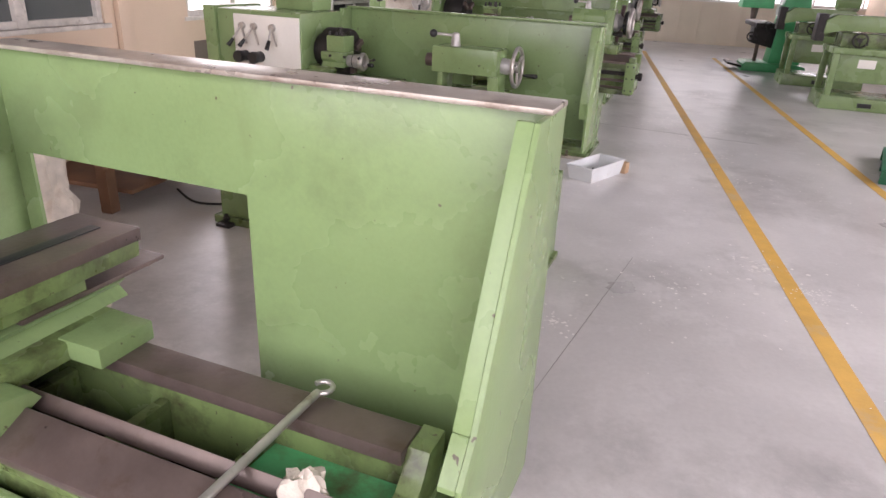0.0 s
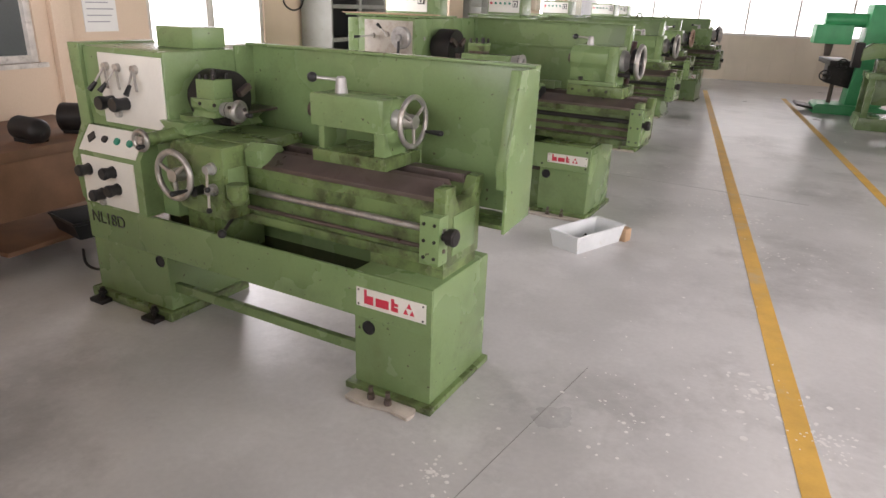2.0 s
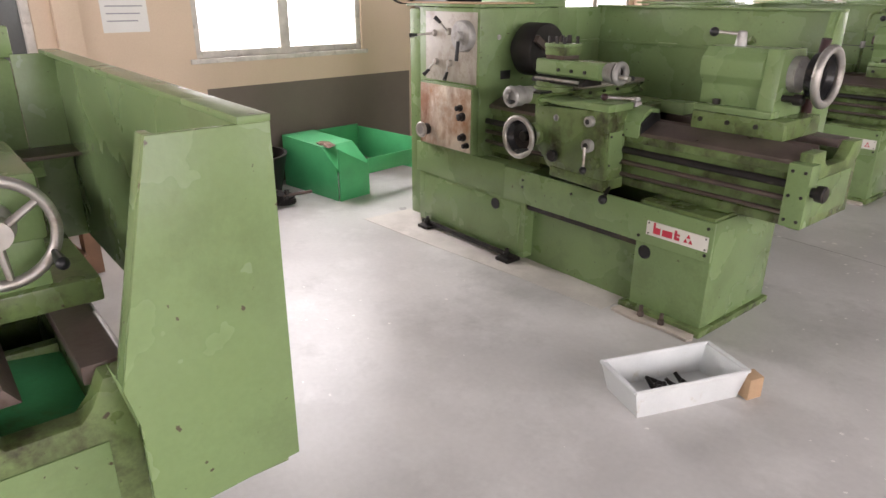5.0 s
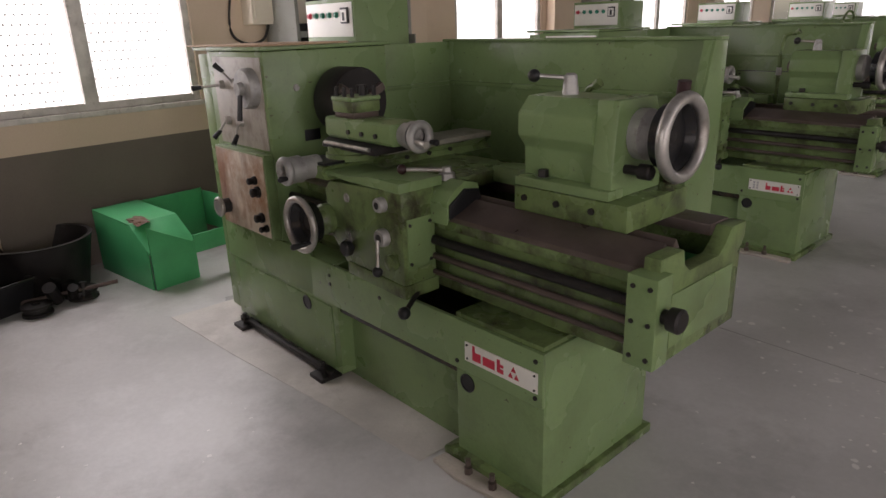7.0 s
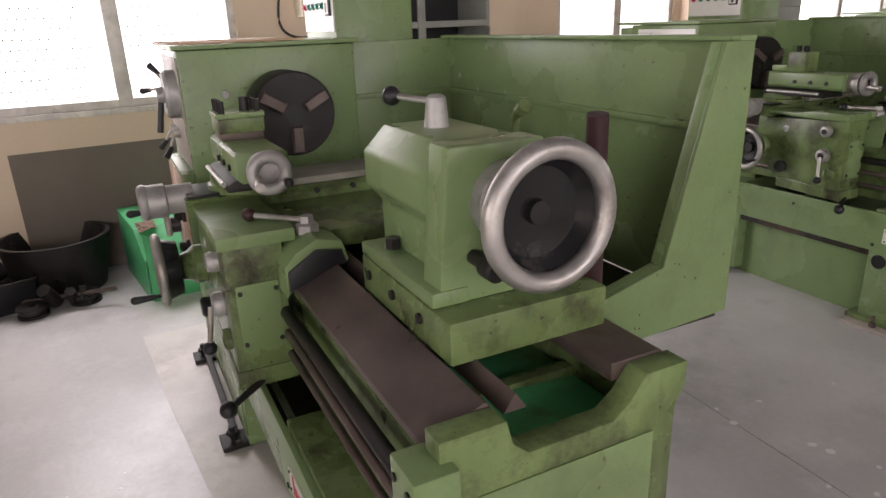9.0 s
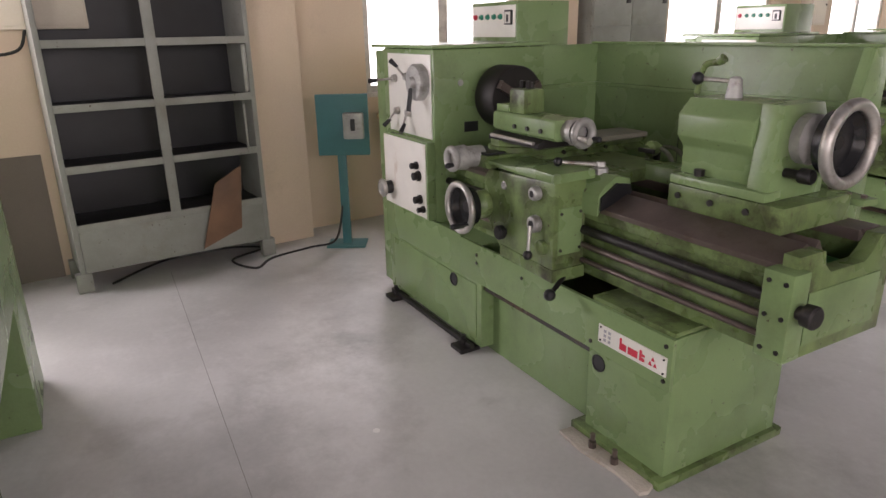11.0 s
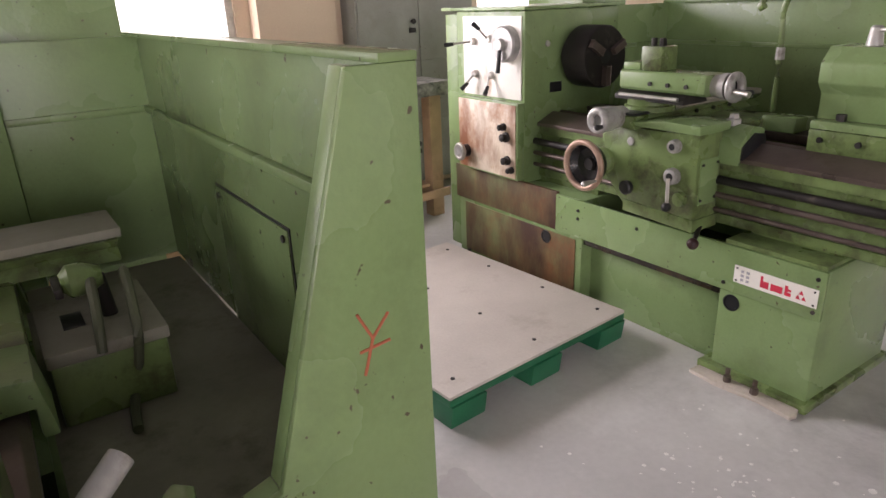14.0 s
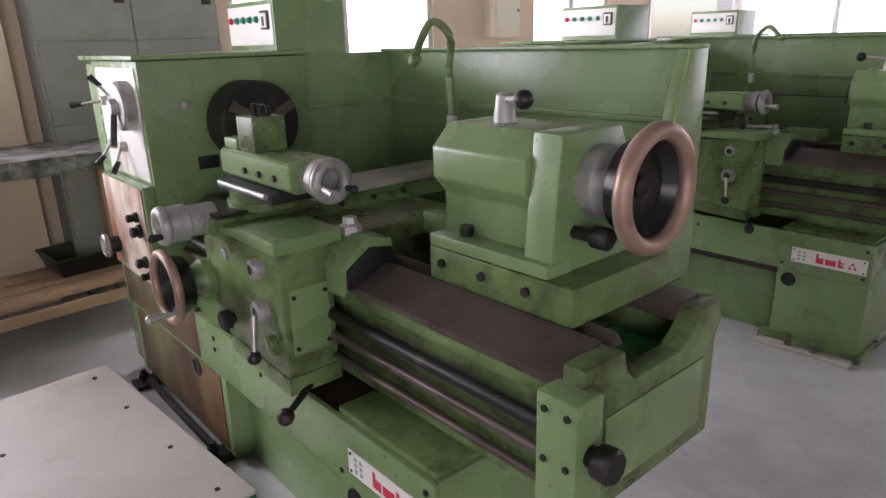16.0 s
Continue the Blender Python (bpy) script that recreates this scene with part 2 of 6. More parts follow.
# ---- mesh helpers ----
def bx(bm, x0, x1, y0, y1, z0, z1, bev=0.004):
    r = bmesh.ops.create_cube(bm, size=1)
    vs = r["verts"]
    for v in vs:
        v.co = ((x0 + x1) / 2 + v.co.x * (x1 - x0), (y0 + y1) / 2 + v.co.y * (y1 - y0), (z0 + z1) / 2 + v.co.z * (z1 - z0))
    if bev:
        es = list({e for v in vs for e in v.link_edges})
        bmesh.ops.bevel(bm, geom=es, offset=bev, segments=2, profile=0.6, affect="EDGES")
    return bm


def cy(bm, p0, p1, r0, r1=None, n=20):
    p0, p1 = Vector(p0), Vector(p1)
    d = p1 - p0
    m = Matrix.Translation((p0 + p1) / 2) @ d.to_track_quat("Z", "Y").to_matrix().to_4x4()
    bmesh.ops.create_cone(bm, cap_ends=True, segments=n, radius1=r0, radius2=r0 if r1 is None else r1, depth=d.length, matrix=m)
    return bm


def ball(bm, c, r):
    bmesh.ops.create_uvsphere(bm, u_segments=14, v_segments=9, radius=r, matrix=Matrix.Translation(c))
    return bm


def ring(bm, c, axis, R, r, n=44, k=14):
    m = Matrix.Translation(c) @ Vector(axis).to_track_quat("Z", "Y").to_matrix().to_4x4()
    rows = []
    for i in range(n):
        a = 2 * math.pi * i / n
        rows.append([bm.verts.new(m @ Vector(((R + r * math.cos(t)) * math.cos(a), (R + r * math.cos(t)) * math.sin(a), r * math.sin(t)))) for t in [2 * math.pi * j / k for j in range(k)]])
    for i in range(n):
        for j in range(k):
            bm.faces.new((rows[i][j], rows[(i + 1) % n][j], rows[(i + 1) % n][(j + 1) % k], rows[i][(j + 1) % k]))
    return bm


def turned(bm, c, axis, prof, n=40):
    """A turned body: (distance along the axis, radius) pairs."""
    m = Matrix.Translation(c) @ Vector(axis).to_track_quat("Z", "Y").to_matrix().to_4x4()
    rows = [[bm.verts.new(m @ Vector((r * math.cos(2 * math.pi * i / n), r * math.sin(2 * math.pi * i / n), d))) for i in range(n)] for d, r in prof]
    for a, b in zip(rows, rows[1:]):
        for i in range(n):
            bm.faces.new((a[i], a[(i + 1) % n], b[(i + 1) % n], b[i]))
    bm.faces.new(rows[0][::-1])
    bm.faces.new(rows[-1])
    return bm


def prism(bm, pts, a, b, axis="x", bev=0.004):
    """A polygon of (y, z) pairs drawn along x, (x, z) along y or (x, y) along z."""
    def at(u, v, w):
        return {"x": (w, u, v), "y": (u, w, v), "z": (u, v, w)}[axis]
    lo = [bm.verts.new(at(u, v, a)) for u, v in pts]
    hi = [bm.verts.new(at(u, v, b)) for u, v in pts]
    fs = [bm.faces.new(lo[::-1]), bm.faces.new(hi)]
    n = len(pts)
    for i in range(n):
        fs.append(bm.faces.new((lo[i], lo[(i + 1) % n], hi[(i + 1) % n], hi[i])))
    bmesh.ops.recalc_face_normals(bm, faces=fs)
    if bev:
        bmesh.ops.bevel(bm, geom=list({e for f in fs for e in f.edges}), offset=bev, segments=2, profile=0.6, affect="EDGES")
    return bm


def tube(bm, pts, r, n=10):
    pts = [Vector(p) for p in pts]
    rows = []
    for i, p in enumerate(pts):
        d = (pts[min(i + 1, len(pts) - 1)] - pts[max(i - 1, 0)]).normalized()
        q = d.to_track_quat("Z", "Y")
        rows.append([bm.verts.new(p + q @ Vector((r * math.cos(2 * math.pi * j / n), r * math.sin(2 * math.pi * j / n), 0))) for j in range(n)])
    for a, b in zip(rows, rows[1:]):
        for j in range(n):
            bm.faces.new((a[j], a[(j + 1) % n], b[(j + 1) % n], b[j]))
    bm.faces.new(rows[0][::-1])
    bm.faces.new(rows[-1])
    return bm


def arc(points, steps=5):
    """A smooth run through the given points."""
    ps = [Vector(p) for p in points]
    out = []
    for i in range(len(ps) - 1):
        a, b, c, d = ps[max(i - 1, 0)], ps[i], ps[i + 1], ps[min(i + 2, len(ps) - 1)]
        for s in range(steps):
            t = s / steps
            out.append(0.5 * ((2 * b) + (c - a) * t + (2 * a - 5 * b + 4 * c - d) * t * t + (3 * b - a - 3 * c + d) * t ** 3))
    return out + [ps[-1]]


def mesh_of(name, bm, material):
    me = bpy.data.meshes.new(name)
    bmesh.ops.recalc_face_normals(bm, faces=bm.faces[:])
    bm.to_mesh(me)
    bm.free()
    me.materials.append(material)
    for f in me.polygons:
        f.use_smooth = True
    me.set_sharp_from_angle(angle=radians(35))
    return me


def part(name, bm, material, parent, label=""):
    ob = new(name, mesh_of(name, bm, material))
    ob.parent = parent
    if label:
        ob["label"] = label
    return ob


def thing(name, label, category, m=None, group="", kind=""):
    ob = new(name)
    if m is not None:
        ob.matrix_world = m
    return tagged(ob, label, category, group, kind)


def solo(name, bm, material, label="", category="", group="", kind="", m=None):
    ob = new(name, mesh_of(name, bm, material))
    if m is not None:
        ob.matrix_world = m
    return tagged(ob, label, category, group, kind)


B = bmesh.new


def boxpart(name, dims, material, parent, label="", bev=0.004):
    return part(name, bx(B(), *dims, bev), material, parent, label)


# ---- room ----
def structure(name, dims, material, bev=0.0):
    return solo(name, bx(B(), *dims, bev), material, kind="structure", m=ROOM)


P0, P1, Q1, HGT = -7.2, 13.1, 8.9, 3.3
solo("floor", bx(B(), -0.3, Q1 + 0.3, P0 - 0.3, P1 + 0.3, -0.1, 0.0, 0), FLOOR, kind="structure", m=ROOM)
# Ceiling is out of view; its dark colour limits the fill.
structure("ceiling", (-0.3, Q1 + 0.3, P0 - 0.3, P1 + 0.3, HGT, HGT + 0.12), ROOF)


def side_wall(name, q0, q1, openings, sill, top):
    bm = B()
    edge = P0
    for a, b in openings:
        bx(bm, q0, q1, edge, a, 0, HGT, 0)
        bx(bm, q0, q1, a, b, 0, sill, 0)
        bx(bm, q0, q1, a, b, top, HGT, 0)
        edge = b
    bx(bm, q0, q1, edge, P1, 0, HGT, 0)
    return solo(name, bm, WALL, kind="structure", m=ROOM)


side_wall("wall_west", -0.25, 0.0, WEST, 1.02, 2.4)
side_wall("wall_east", Q1, Q1 + 0.25, EAST, 1.0, 2.8)
# Unseen south wall, opened only to let the added fill light in.
bm = B()
for d in ((-0.25, 1.5, 0, HGT), (6.5, Q1 + 0.25, 0, HGT), (1.5, 6.5, 0, 1.0), (1.5, 6.5, 2.8, HGT)):
    bx(bm, d[0], d[1], P0 - 0.25, P0, d[2], d[3], 0)
solo("wall_south", bm, WALL, kind="structure", m=ROOM)
bm = B()
for k in range(5):
    bx(bm, 1.5 + k, 2.5 + k, P0 - 0.08, P0 - 0.07, 1.0, 2.8, 0)
# Glowing pane added out of view to go with the south fill lamp.
south = solo("window_south", bm, SKYPANE, kind="structure", m=ROOM)
south.visible_shadow = False


def window(i, a, b, q, sill, top, netted=False, dim=False):
    w = thing("window_%d" % i, "white-framed window with dull grey panes" if dim else "whitewashed wooden window with bright panes", "window", ROOM, kind="structure")
    mid = (a + b) / 2
    bm = B()
    for s in ((a, a + 0.05), (b - 0.05, b), (mid - 0.045, mid + 0.045)):
        bx(bm, q - 0.06, q + 0.012, s[0], s[1], sill, top, 0.004)
    for z in (sill, top - 0.05):
        bx(bm, q - 0.055, q + 0.008, a + 0.05, b - 0.05, z, z + 0.05, 0.004)
    part("window_frame", bm, FRAME, w)
    part("window_sill", bx(B(), q - 0.05, q + 0.05, a - 0.05, b + 0.05, sill - 0.035, sill, 0.006), FRAME, w)
    for s in ((a + 0.05, mid - 0.045), (mid + 0.045, b - 0.05)):
        part("pane", bx(B(), q - 0.035, q - 0.03, s[0], s[1], sill + 0.05, top - 0.05, 0), DIMGLASS if dim else SKYPANE, w, "dull grey shaded pane" if dim else "frosted pane with white daylight").visible_shadow = False
    if netted:
        bm = B()
        for r in range(22):
            for k in range(24):
                y = a + 0.075 + (k % 12 + (r % 2) * 0.5) * (mid - a - 0.2) / 12 + (mid - a - 0.01) * (k // 12)
                z = sill + 0.08 + r * 0.058
                bmesh.ops.create_circle(bm, cap_ends=True, segments=6, radius=0.0075, matrix=Matrix.Translation((q - 0.026, y, z)) @ Matrix.Rotation(radians(90), 4, "Y"))
        part("dotted_film", bm, PRINT, w, "grey dots printed on the pane").data.materials[0] = FRAME
    return w


n = 0
for a, b in WEST:
    n += 1
    window(n, a, b, -0.03, 1.02, 2.4, n == 2, n == 1)
# Unseen east windows; the last two have dull panes to hold back fill.
for a, b in EAST:
    n += 1
    window(n, a, b, Q1 + 0.06, 1.0, 2.8, False, n > 7)

structure("dado", (0.0, 0.006, -0.80, 1.2, 0.0, 0.80), DADO)
for i, (a, b, d) in enumerate(((2.5, 2.86, 0.22), (5.12, 5.7, 0.12), (6.95, 7.05, 0.1), (-1.75, -1.6, 0.05))):
    structure("pillar_%d" % (i + 1), (0.0, d, a, b, 0, HGT), WALL, 0.008)

# partition at the far end
far = thing("wall_north", "pale panelled partition with glazing above", "partition", ROOM, kind="structure")
part("lower_panel", bx(B(), -0.25, Q1 + 0.25, P1, P1 + 0.06, 0, 1.05, 0), FARW, far)
for k in range(18):
    q = 0.1 + k * 0.5
    part("batten", bx(B(), q, q + 0.03, P1 - 0.012, P1, 0.03, 1.05, 0.002), FARW, far)
part("rail", bx(B(), -0.25, Q1 + 0.25, P1 - 0.02, P1 + 0.08, 1.05, 1.10, 0.004), CEIL, far)
for k in range(9):
    q = k * 1.1
    part("mullion", bx(B(), q, q + 0.05, P1, P1 + 0.06, 1.10, 2.6, 0.003), CEIL, far)
    part("pane", bx(B(), q + 0.05, q + 1.1, P1 + 0.025, P1 + 0.031, 1.10, 2.6, 0), SKYPANE if k > 6 else GLASS, far).visible_shadow = False
part("head_panel", bx(B(), -0.25, Q1 + 0.25, P1, P1 + 0.06, 2.6, HGT, 0), FARW, far)
for i, dims in enumerate(((-0.3, Q1 + 0.3, P1 + 3.0, P1 + 3.1, 0, HGT), (-0.3, Q1 + 0.3, P1 + 0.3, P1 + 3.1, HGT, HGT + 0.1), (-0.3, Q1 + 0.3, P1 + 0.3, P1 + 3.1, -0.1, 0.0))):
    structure("far_room_%d" % (i + 1), dims, CEIL)
# Glowing backdrop sheet added before the far wall to brighten the partition glass.
solo("window_far_room", bx(B(), 0.2, 8.6, P1 + 2.9, P1 + 2.95, 0.9, 2.7, 0), SKYPANE, kind="structure", m=ROOM)

# ---- floor markings ----
def stripe(name, x0, y0, x1, y1, w, z, label):
    d = Vector((x1 - x0, y1 - y0, 0))
    s = Vector((-d.y, d.x, 0)).normalized() * w / 2
    bm = B()
    a, b = Vector((x0, y0, z)), Vector((x1, y1, z))
    bm.faces.new([bm.verts.new(v) for v in (a - s, b - s, b + s, a + s)])
    r = bmesh.ops.extrude_face_region(bm, geom=bm.faces[:])
    for v in r["geom"]:
        if isinstance(v, bmesh.types.BMVert):
            v.co.z += 0.0015
    return solo(name, bm, YELLOW, label, "floor marking", kind="structure")


stripe("floor_line_1", 1.75, -2.5, -1.62, 15.9, 0.095, 0.0005, "worn yellow painted floor line")
stripe("floor_line_2", 2.6, -1.0, -0.1, 15.6, 0.085, 0.0005, "faded yellow painted floor line")

rng = random.Random(4)
bm = B()
spots = [(0.75, 3.35, 0.16, 70), (-0.42, 2.42, 0.12, 40), (0.1, 3.1, 0.9, 110), (-0.1, 7.0, 0.9, 170), (0.1, 9.4, 0.9, 150), (-1.5, 10.7, 0.5, 80), (0.5, 5.5, 1.2, 120), (-2.2, 4.2, 1.2, 40)]
for x, y, r, count in spots:
    for _ in range(count):
        a, d = rng.uniform(0, 6.283), abs(rng.gauss(0, r * 0.6))
        s = rng.uniform(0.003, 0.011)
        m = Matrix.Translation((x + d * math.cos(a), y + d * math.sin(a), 0.0012)) @ Matrix.Rotation(a, 4, "Z") @ Matrix.Diagonal((1, rng.uniform(0.5, 1), 0.12, 1))
        bmesh.ops.create_icosphere(bm, subdivisions=1, radius=s, matrix=m)
for x, y, r, count in ((0.2, 6.3, 0.8, 90), (-0.3, 7.6, 0.8, 110), (-0.2, 9.9, 0.7, 90), (-1.0, 10.9, 0.4, 50), (0.55, 3.6, 0.25, 60)):
    for _ in range(count):
        a, d = rng.uniform(0, 6.283), abs(rng.gauss(0, r * 0.7))
        m = Matrix.Translation((x + d * math.cos(a), y + d * math.sin(a), 0.0008)) @ Matrix.Rotation(a * 3, 4, "Z") @ Matrix.Diagonal((1, rng.uniform(0.35, 1), 0.08, 1))
        bmesh.ops.create_icosphere(bm, subdivisions=1, radius=rng.uniform(0.007, 0.02), matrix=m)
solo("paint_specks", bm, SPECK, "dried white paint specks on the concrete floor", "paint specks", kind="stuff")

solo("floor_patch", prism(B(), [(-3.28, 5.24), (-2.6, 5.29), (-1.9, 5.36), (-1.35, 5.40), (-1.33, 6.1), (-3.27, 6.1)], 0.0, 0.0022, "z", 0), PATCH, kind="structure")
bm = B()
for pts in (((-0.42, 1.2), (-0.18, 3.4)), ((-0.42, -0.6), (-0.42, 1.2)), ((0.5, 1.1), (-0.42, 1.2)), ((-4.4, 7.3), (0.6, 7.1))):
    tube(bm, [(*pts[0], 0), (*pts[1], 0)], 0.0016, 5)
solo("floor_joints", bm, LOCK, "thin dark joints between concrete slabs", "floor joint", kind="structure")


# ---- lathes ----
def logo(bm, x, z, h, y):
    """Red mark of plain bars and a small triangle of dots."""
    u = h
    for a, b, c, d in ((0, 0.22, 0, 1.05), (0.22, 0.75, 0.0, 0.62), (0.95, 2.0, 0, 0.62), (2.2, 2.45, 0, 0.9), (2.45, 2.75, 0.0, 0.3), (2.45, 2.75, 0.42, 0.62)):
        bx(bm, x + a * u, x + b * u, y - 0.001, y, z + c * u, z + d * u, 0)
    for cx, cz in ((3.35, 0.05), (3.85, 0.05), (3.6, 0.5)):
        prism(bm, [(x + (cx - 0.2) * u, z + cz * u), (x + (cx + 0.2) * u, z + cz * u), (x + cx * u, z + (cz + 0.38) * u)], y - 0.001, y, "y", 0)


def handwheel(parent, c, axis, R, name, rim=CHROME, dish=None, spokes=3, handle=True, hub=0.03, r=None):
    c, axis = Vector(c), Vector(axis)
    r = r or R * 0.12
    q = axis.to_track_quat("Z", "Y")
    w = part(name, ring(B(), c, axis, R - r, r), rim, parent)
    if dish:
        part("dish", turned(B(), c - axis * 0.055, axis, [(0, R * 0.3), (0.0, R * 0.72), (0.045, R - r * 1.3), (0.055, R - r * 1.3), (0.02, R * 0.6), (0.012, R * 0.2)]), BOWL if dish is IRON else dish, w, "grimy dark dished wheel centre")
    else:
        bm = B()
        for i in range(spokes):
            d = q @ Vector((math.cos(2.1 * i + 0.6), math.sin(2.1 * i + 0.6), 0))
            cy(bm, c + d * hub * 0.5, c + d * (R - r), r * 0.8, r * 0.6, 10)
        part("spokes", bm, rim, w)
    if dish:
        part("hub", cy(B(), c - axis * 0.05, c - axis * 0.03, hub, hub * 0.8), IRON, w)
    else:
        part("hub", cy(B(), c - axis * R * 0.35, c + axis * R * 0.12, hub, hub * 0.9), rim, w)
    if handle:
        d = q @ Vector((0.86, -0.5, 0)) * (R - r)
        bm = cy(B(), c + d, c + d + axis * R * 0.25, 0.006, 0.006, 10)
        cy(bm, c + d + axis * R * 0.25, c + d + axis * R * 0.75, 0.008, 0.012, 12)
        ball(bm, c + d + axis * R * 0.75, 0.012)
        part("handle", bm, BLACK if rim is not COPPER else CHROME, w)
    return w


def lever(parent, c, tip, name="lever", knob=BLACK, r=0.006, base=0.022):
    c, tip = Vector(c), Vector(tip)
    w = part(name, cy(B(), c + Vector((0, 0.012, 0)), c - Vector((0, 0.022, 0)), base, base * 0.8), CHROME, parent)
    part("arm", cy(B(), c - Vector((0, 0.018, 0)), tip, r, r * 0.8, 10), CHROME, w)
    d = (tip - c).normalized()
    part("knob", cy(B(), tip - d * 0.028, tip + d * 0.022, 0.009, 0.013, 12), knob, w)
    return w


def pedestal_feet(parent, spots, y):
    for x in spots:
        bm = bx(B(), x - 0.05, x + 0.05, y - 0.09, y + 0.02, 0.0, 0.022, 0.004)
        cy(bm, (x, y - 0.045, 0.02), (x, y - 0.045, 0.075), 0.012, n=10)
        cy(bm, (x, y - 0.045, 0.04), (x, y - 0.045, 0.056), 0.022, n=6)
        part("levelling_foot", bm, IRON, parent)


def mortar_pad(parent, x0, x1, y0, y1):
    """Uneven pad poured below a pedestal, with two rusty anchor nuts."""
    pts = [(x0, y0), (x0 + 0.3 * (x1 - x0), y0 - 0.012), (x0 + 0.7 * (x1 - x0), y0 + 0.008), (x1, y0 - 0.004), (x1 + 0.01, y0 + 0.4 * (y1 - y0)), (x1 - 0.006, y1), (x0 + 0.005, y1 - 0.01)]
    p = part("mortar_pad", prism(B(), pts, 0.001, 0.016, "z", 0.003), MORTAR, parent, "crumbling beige mortar pad")
    for k in (0.35, 0.62):
        x = x0 + k * (x1 - x0)
        part("anchor_nut", cy(B(), (x, y0 + 0.035, 0.014), (x, y0 + 0.035, 0.04), 0.016, 0.015, 6), STEEL, p)
        part("anchor_stud", cy(B(), (x, y0 + 0.035, 0.048), (x, y0 + 0.035, 0.072), 0.01, n=8), STEEL, p)


def plate(parent, x0, x1, z0, z1, y, symbols):
    p = part("maker_plate", bx(B(), x0, x1, y - 0.003, y, z0, z1, 0.001), WHITE, parent, "white plate with a red mark")
    bm = B()
    h = (z1 - z0) * (0.72 if not symbols else 0.6)
    off = 0.34 if symbols else 0.12
    logo(bm, x0 + (x1 - x0) * off, z0 + (z1 - z0) * 0.2, h, y - 0.0035)
    part("mark", bm, RED, p)
    for x in (x0 + 0.012, x1 - 0.012):
        for z in (z0 + 0.01, z1 - 0.01):
            part("screw", cy(B(), (x, y - 0.006, z), (x, y - 0.002, z), 0.004, n=8), IRON, p)
    if symbols:
        bm = B()
        for i in range(2):
            for k in range(3):
                bx(bm, x0 + 0.028 + i * 0.022, x0 + 0.04 + i * 0.022, y - 0.0042, y - 0.003, z0 + 0.012 + k * 0.017, z0 + 0.022 + k * 0.017, 0)
        part("symbols", bm, PRINT, p)


def guard(parent, x0, x1, yf, yb, top, low, ytop, notch, ynear, cut=None, ribs=True, back=0.003, lip_paint=None):
    """Sheet splash guard behind the bed with a slanted end wing."""
    bm = B()
    t = 0.012
    if cut:
        a, b, c, d = cut
        prism(bm, [(x0, low), (a, low), (a, d), (b, d), (b, low), (x1 - t, low), (x1 - t, top), (x0, top)], yb - t, yb, "y", 0.002)
    else:
        bx(bm, x0, x1 - t, yb - t, yb, low, top, 0.002)
    g = part("splash_guard", bm, GREEN, parent, "tall green sheet-metal splash guard")
    part("side_sheet", bx(B(), x0 - t, x0, yf, yb, low, top, 0.002), GREEN, g)
    ny, nz = notch
    wing = [(yb + back, low), (yb + back, top), (ytop, top), (ny, nz), (ynear, nz - 0.07), (ynear, low - 0.02)]
    part("end_wing", prism(B(), wing, x1 - t, x1, "x", 0.002), GREEN, g)
    w = 0.045
    lip = prism(B(), [(ytop, top), (ytop + 0.014, top), (ny + 0.014, nz), (ny, nz)], x1 - w, x1 - t, "x", 0.002)
    prism(lip, [(ny, nz), (ny + 0.004, nz - 0.012), (ynear, nz - 0.082), (ynear, nz - 0.07)], x1 - w, x1 - t, "x", 0.002)
    part("edge_lip", lip, GREEN, g)
    part("top_lip", bx(B(), x0 - 0.01, x1 + 0.002, yb - 0.05, yb + max(back, 0.004), top, top + 0.012, 0.003), lip_paint or GREEN, g)
    if not ribs:
        return g
    part("rib", bx(B(), x0, x1 - w, yb - t - 0.018, yb - t, top - 0.22, top - 0.20, 0.004), GREEN, g)
    part("side_rib", bx(B(), x0, x0 + 0.016, yf, yb - t, top - 0.22, top - 0.20, 0.004), GREEN, g)
    return g


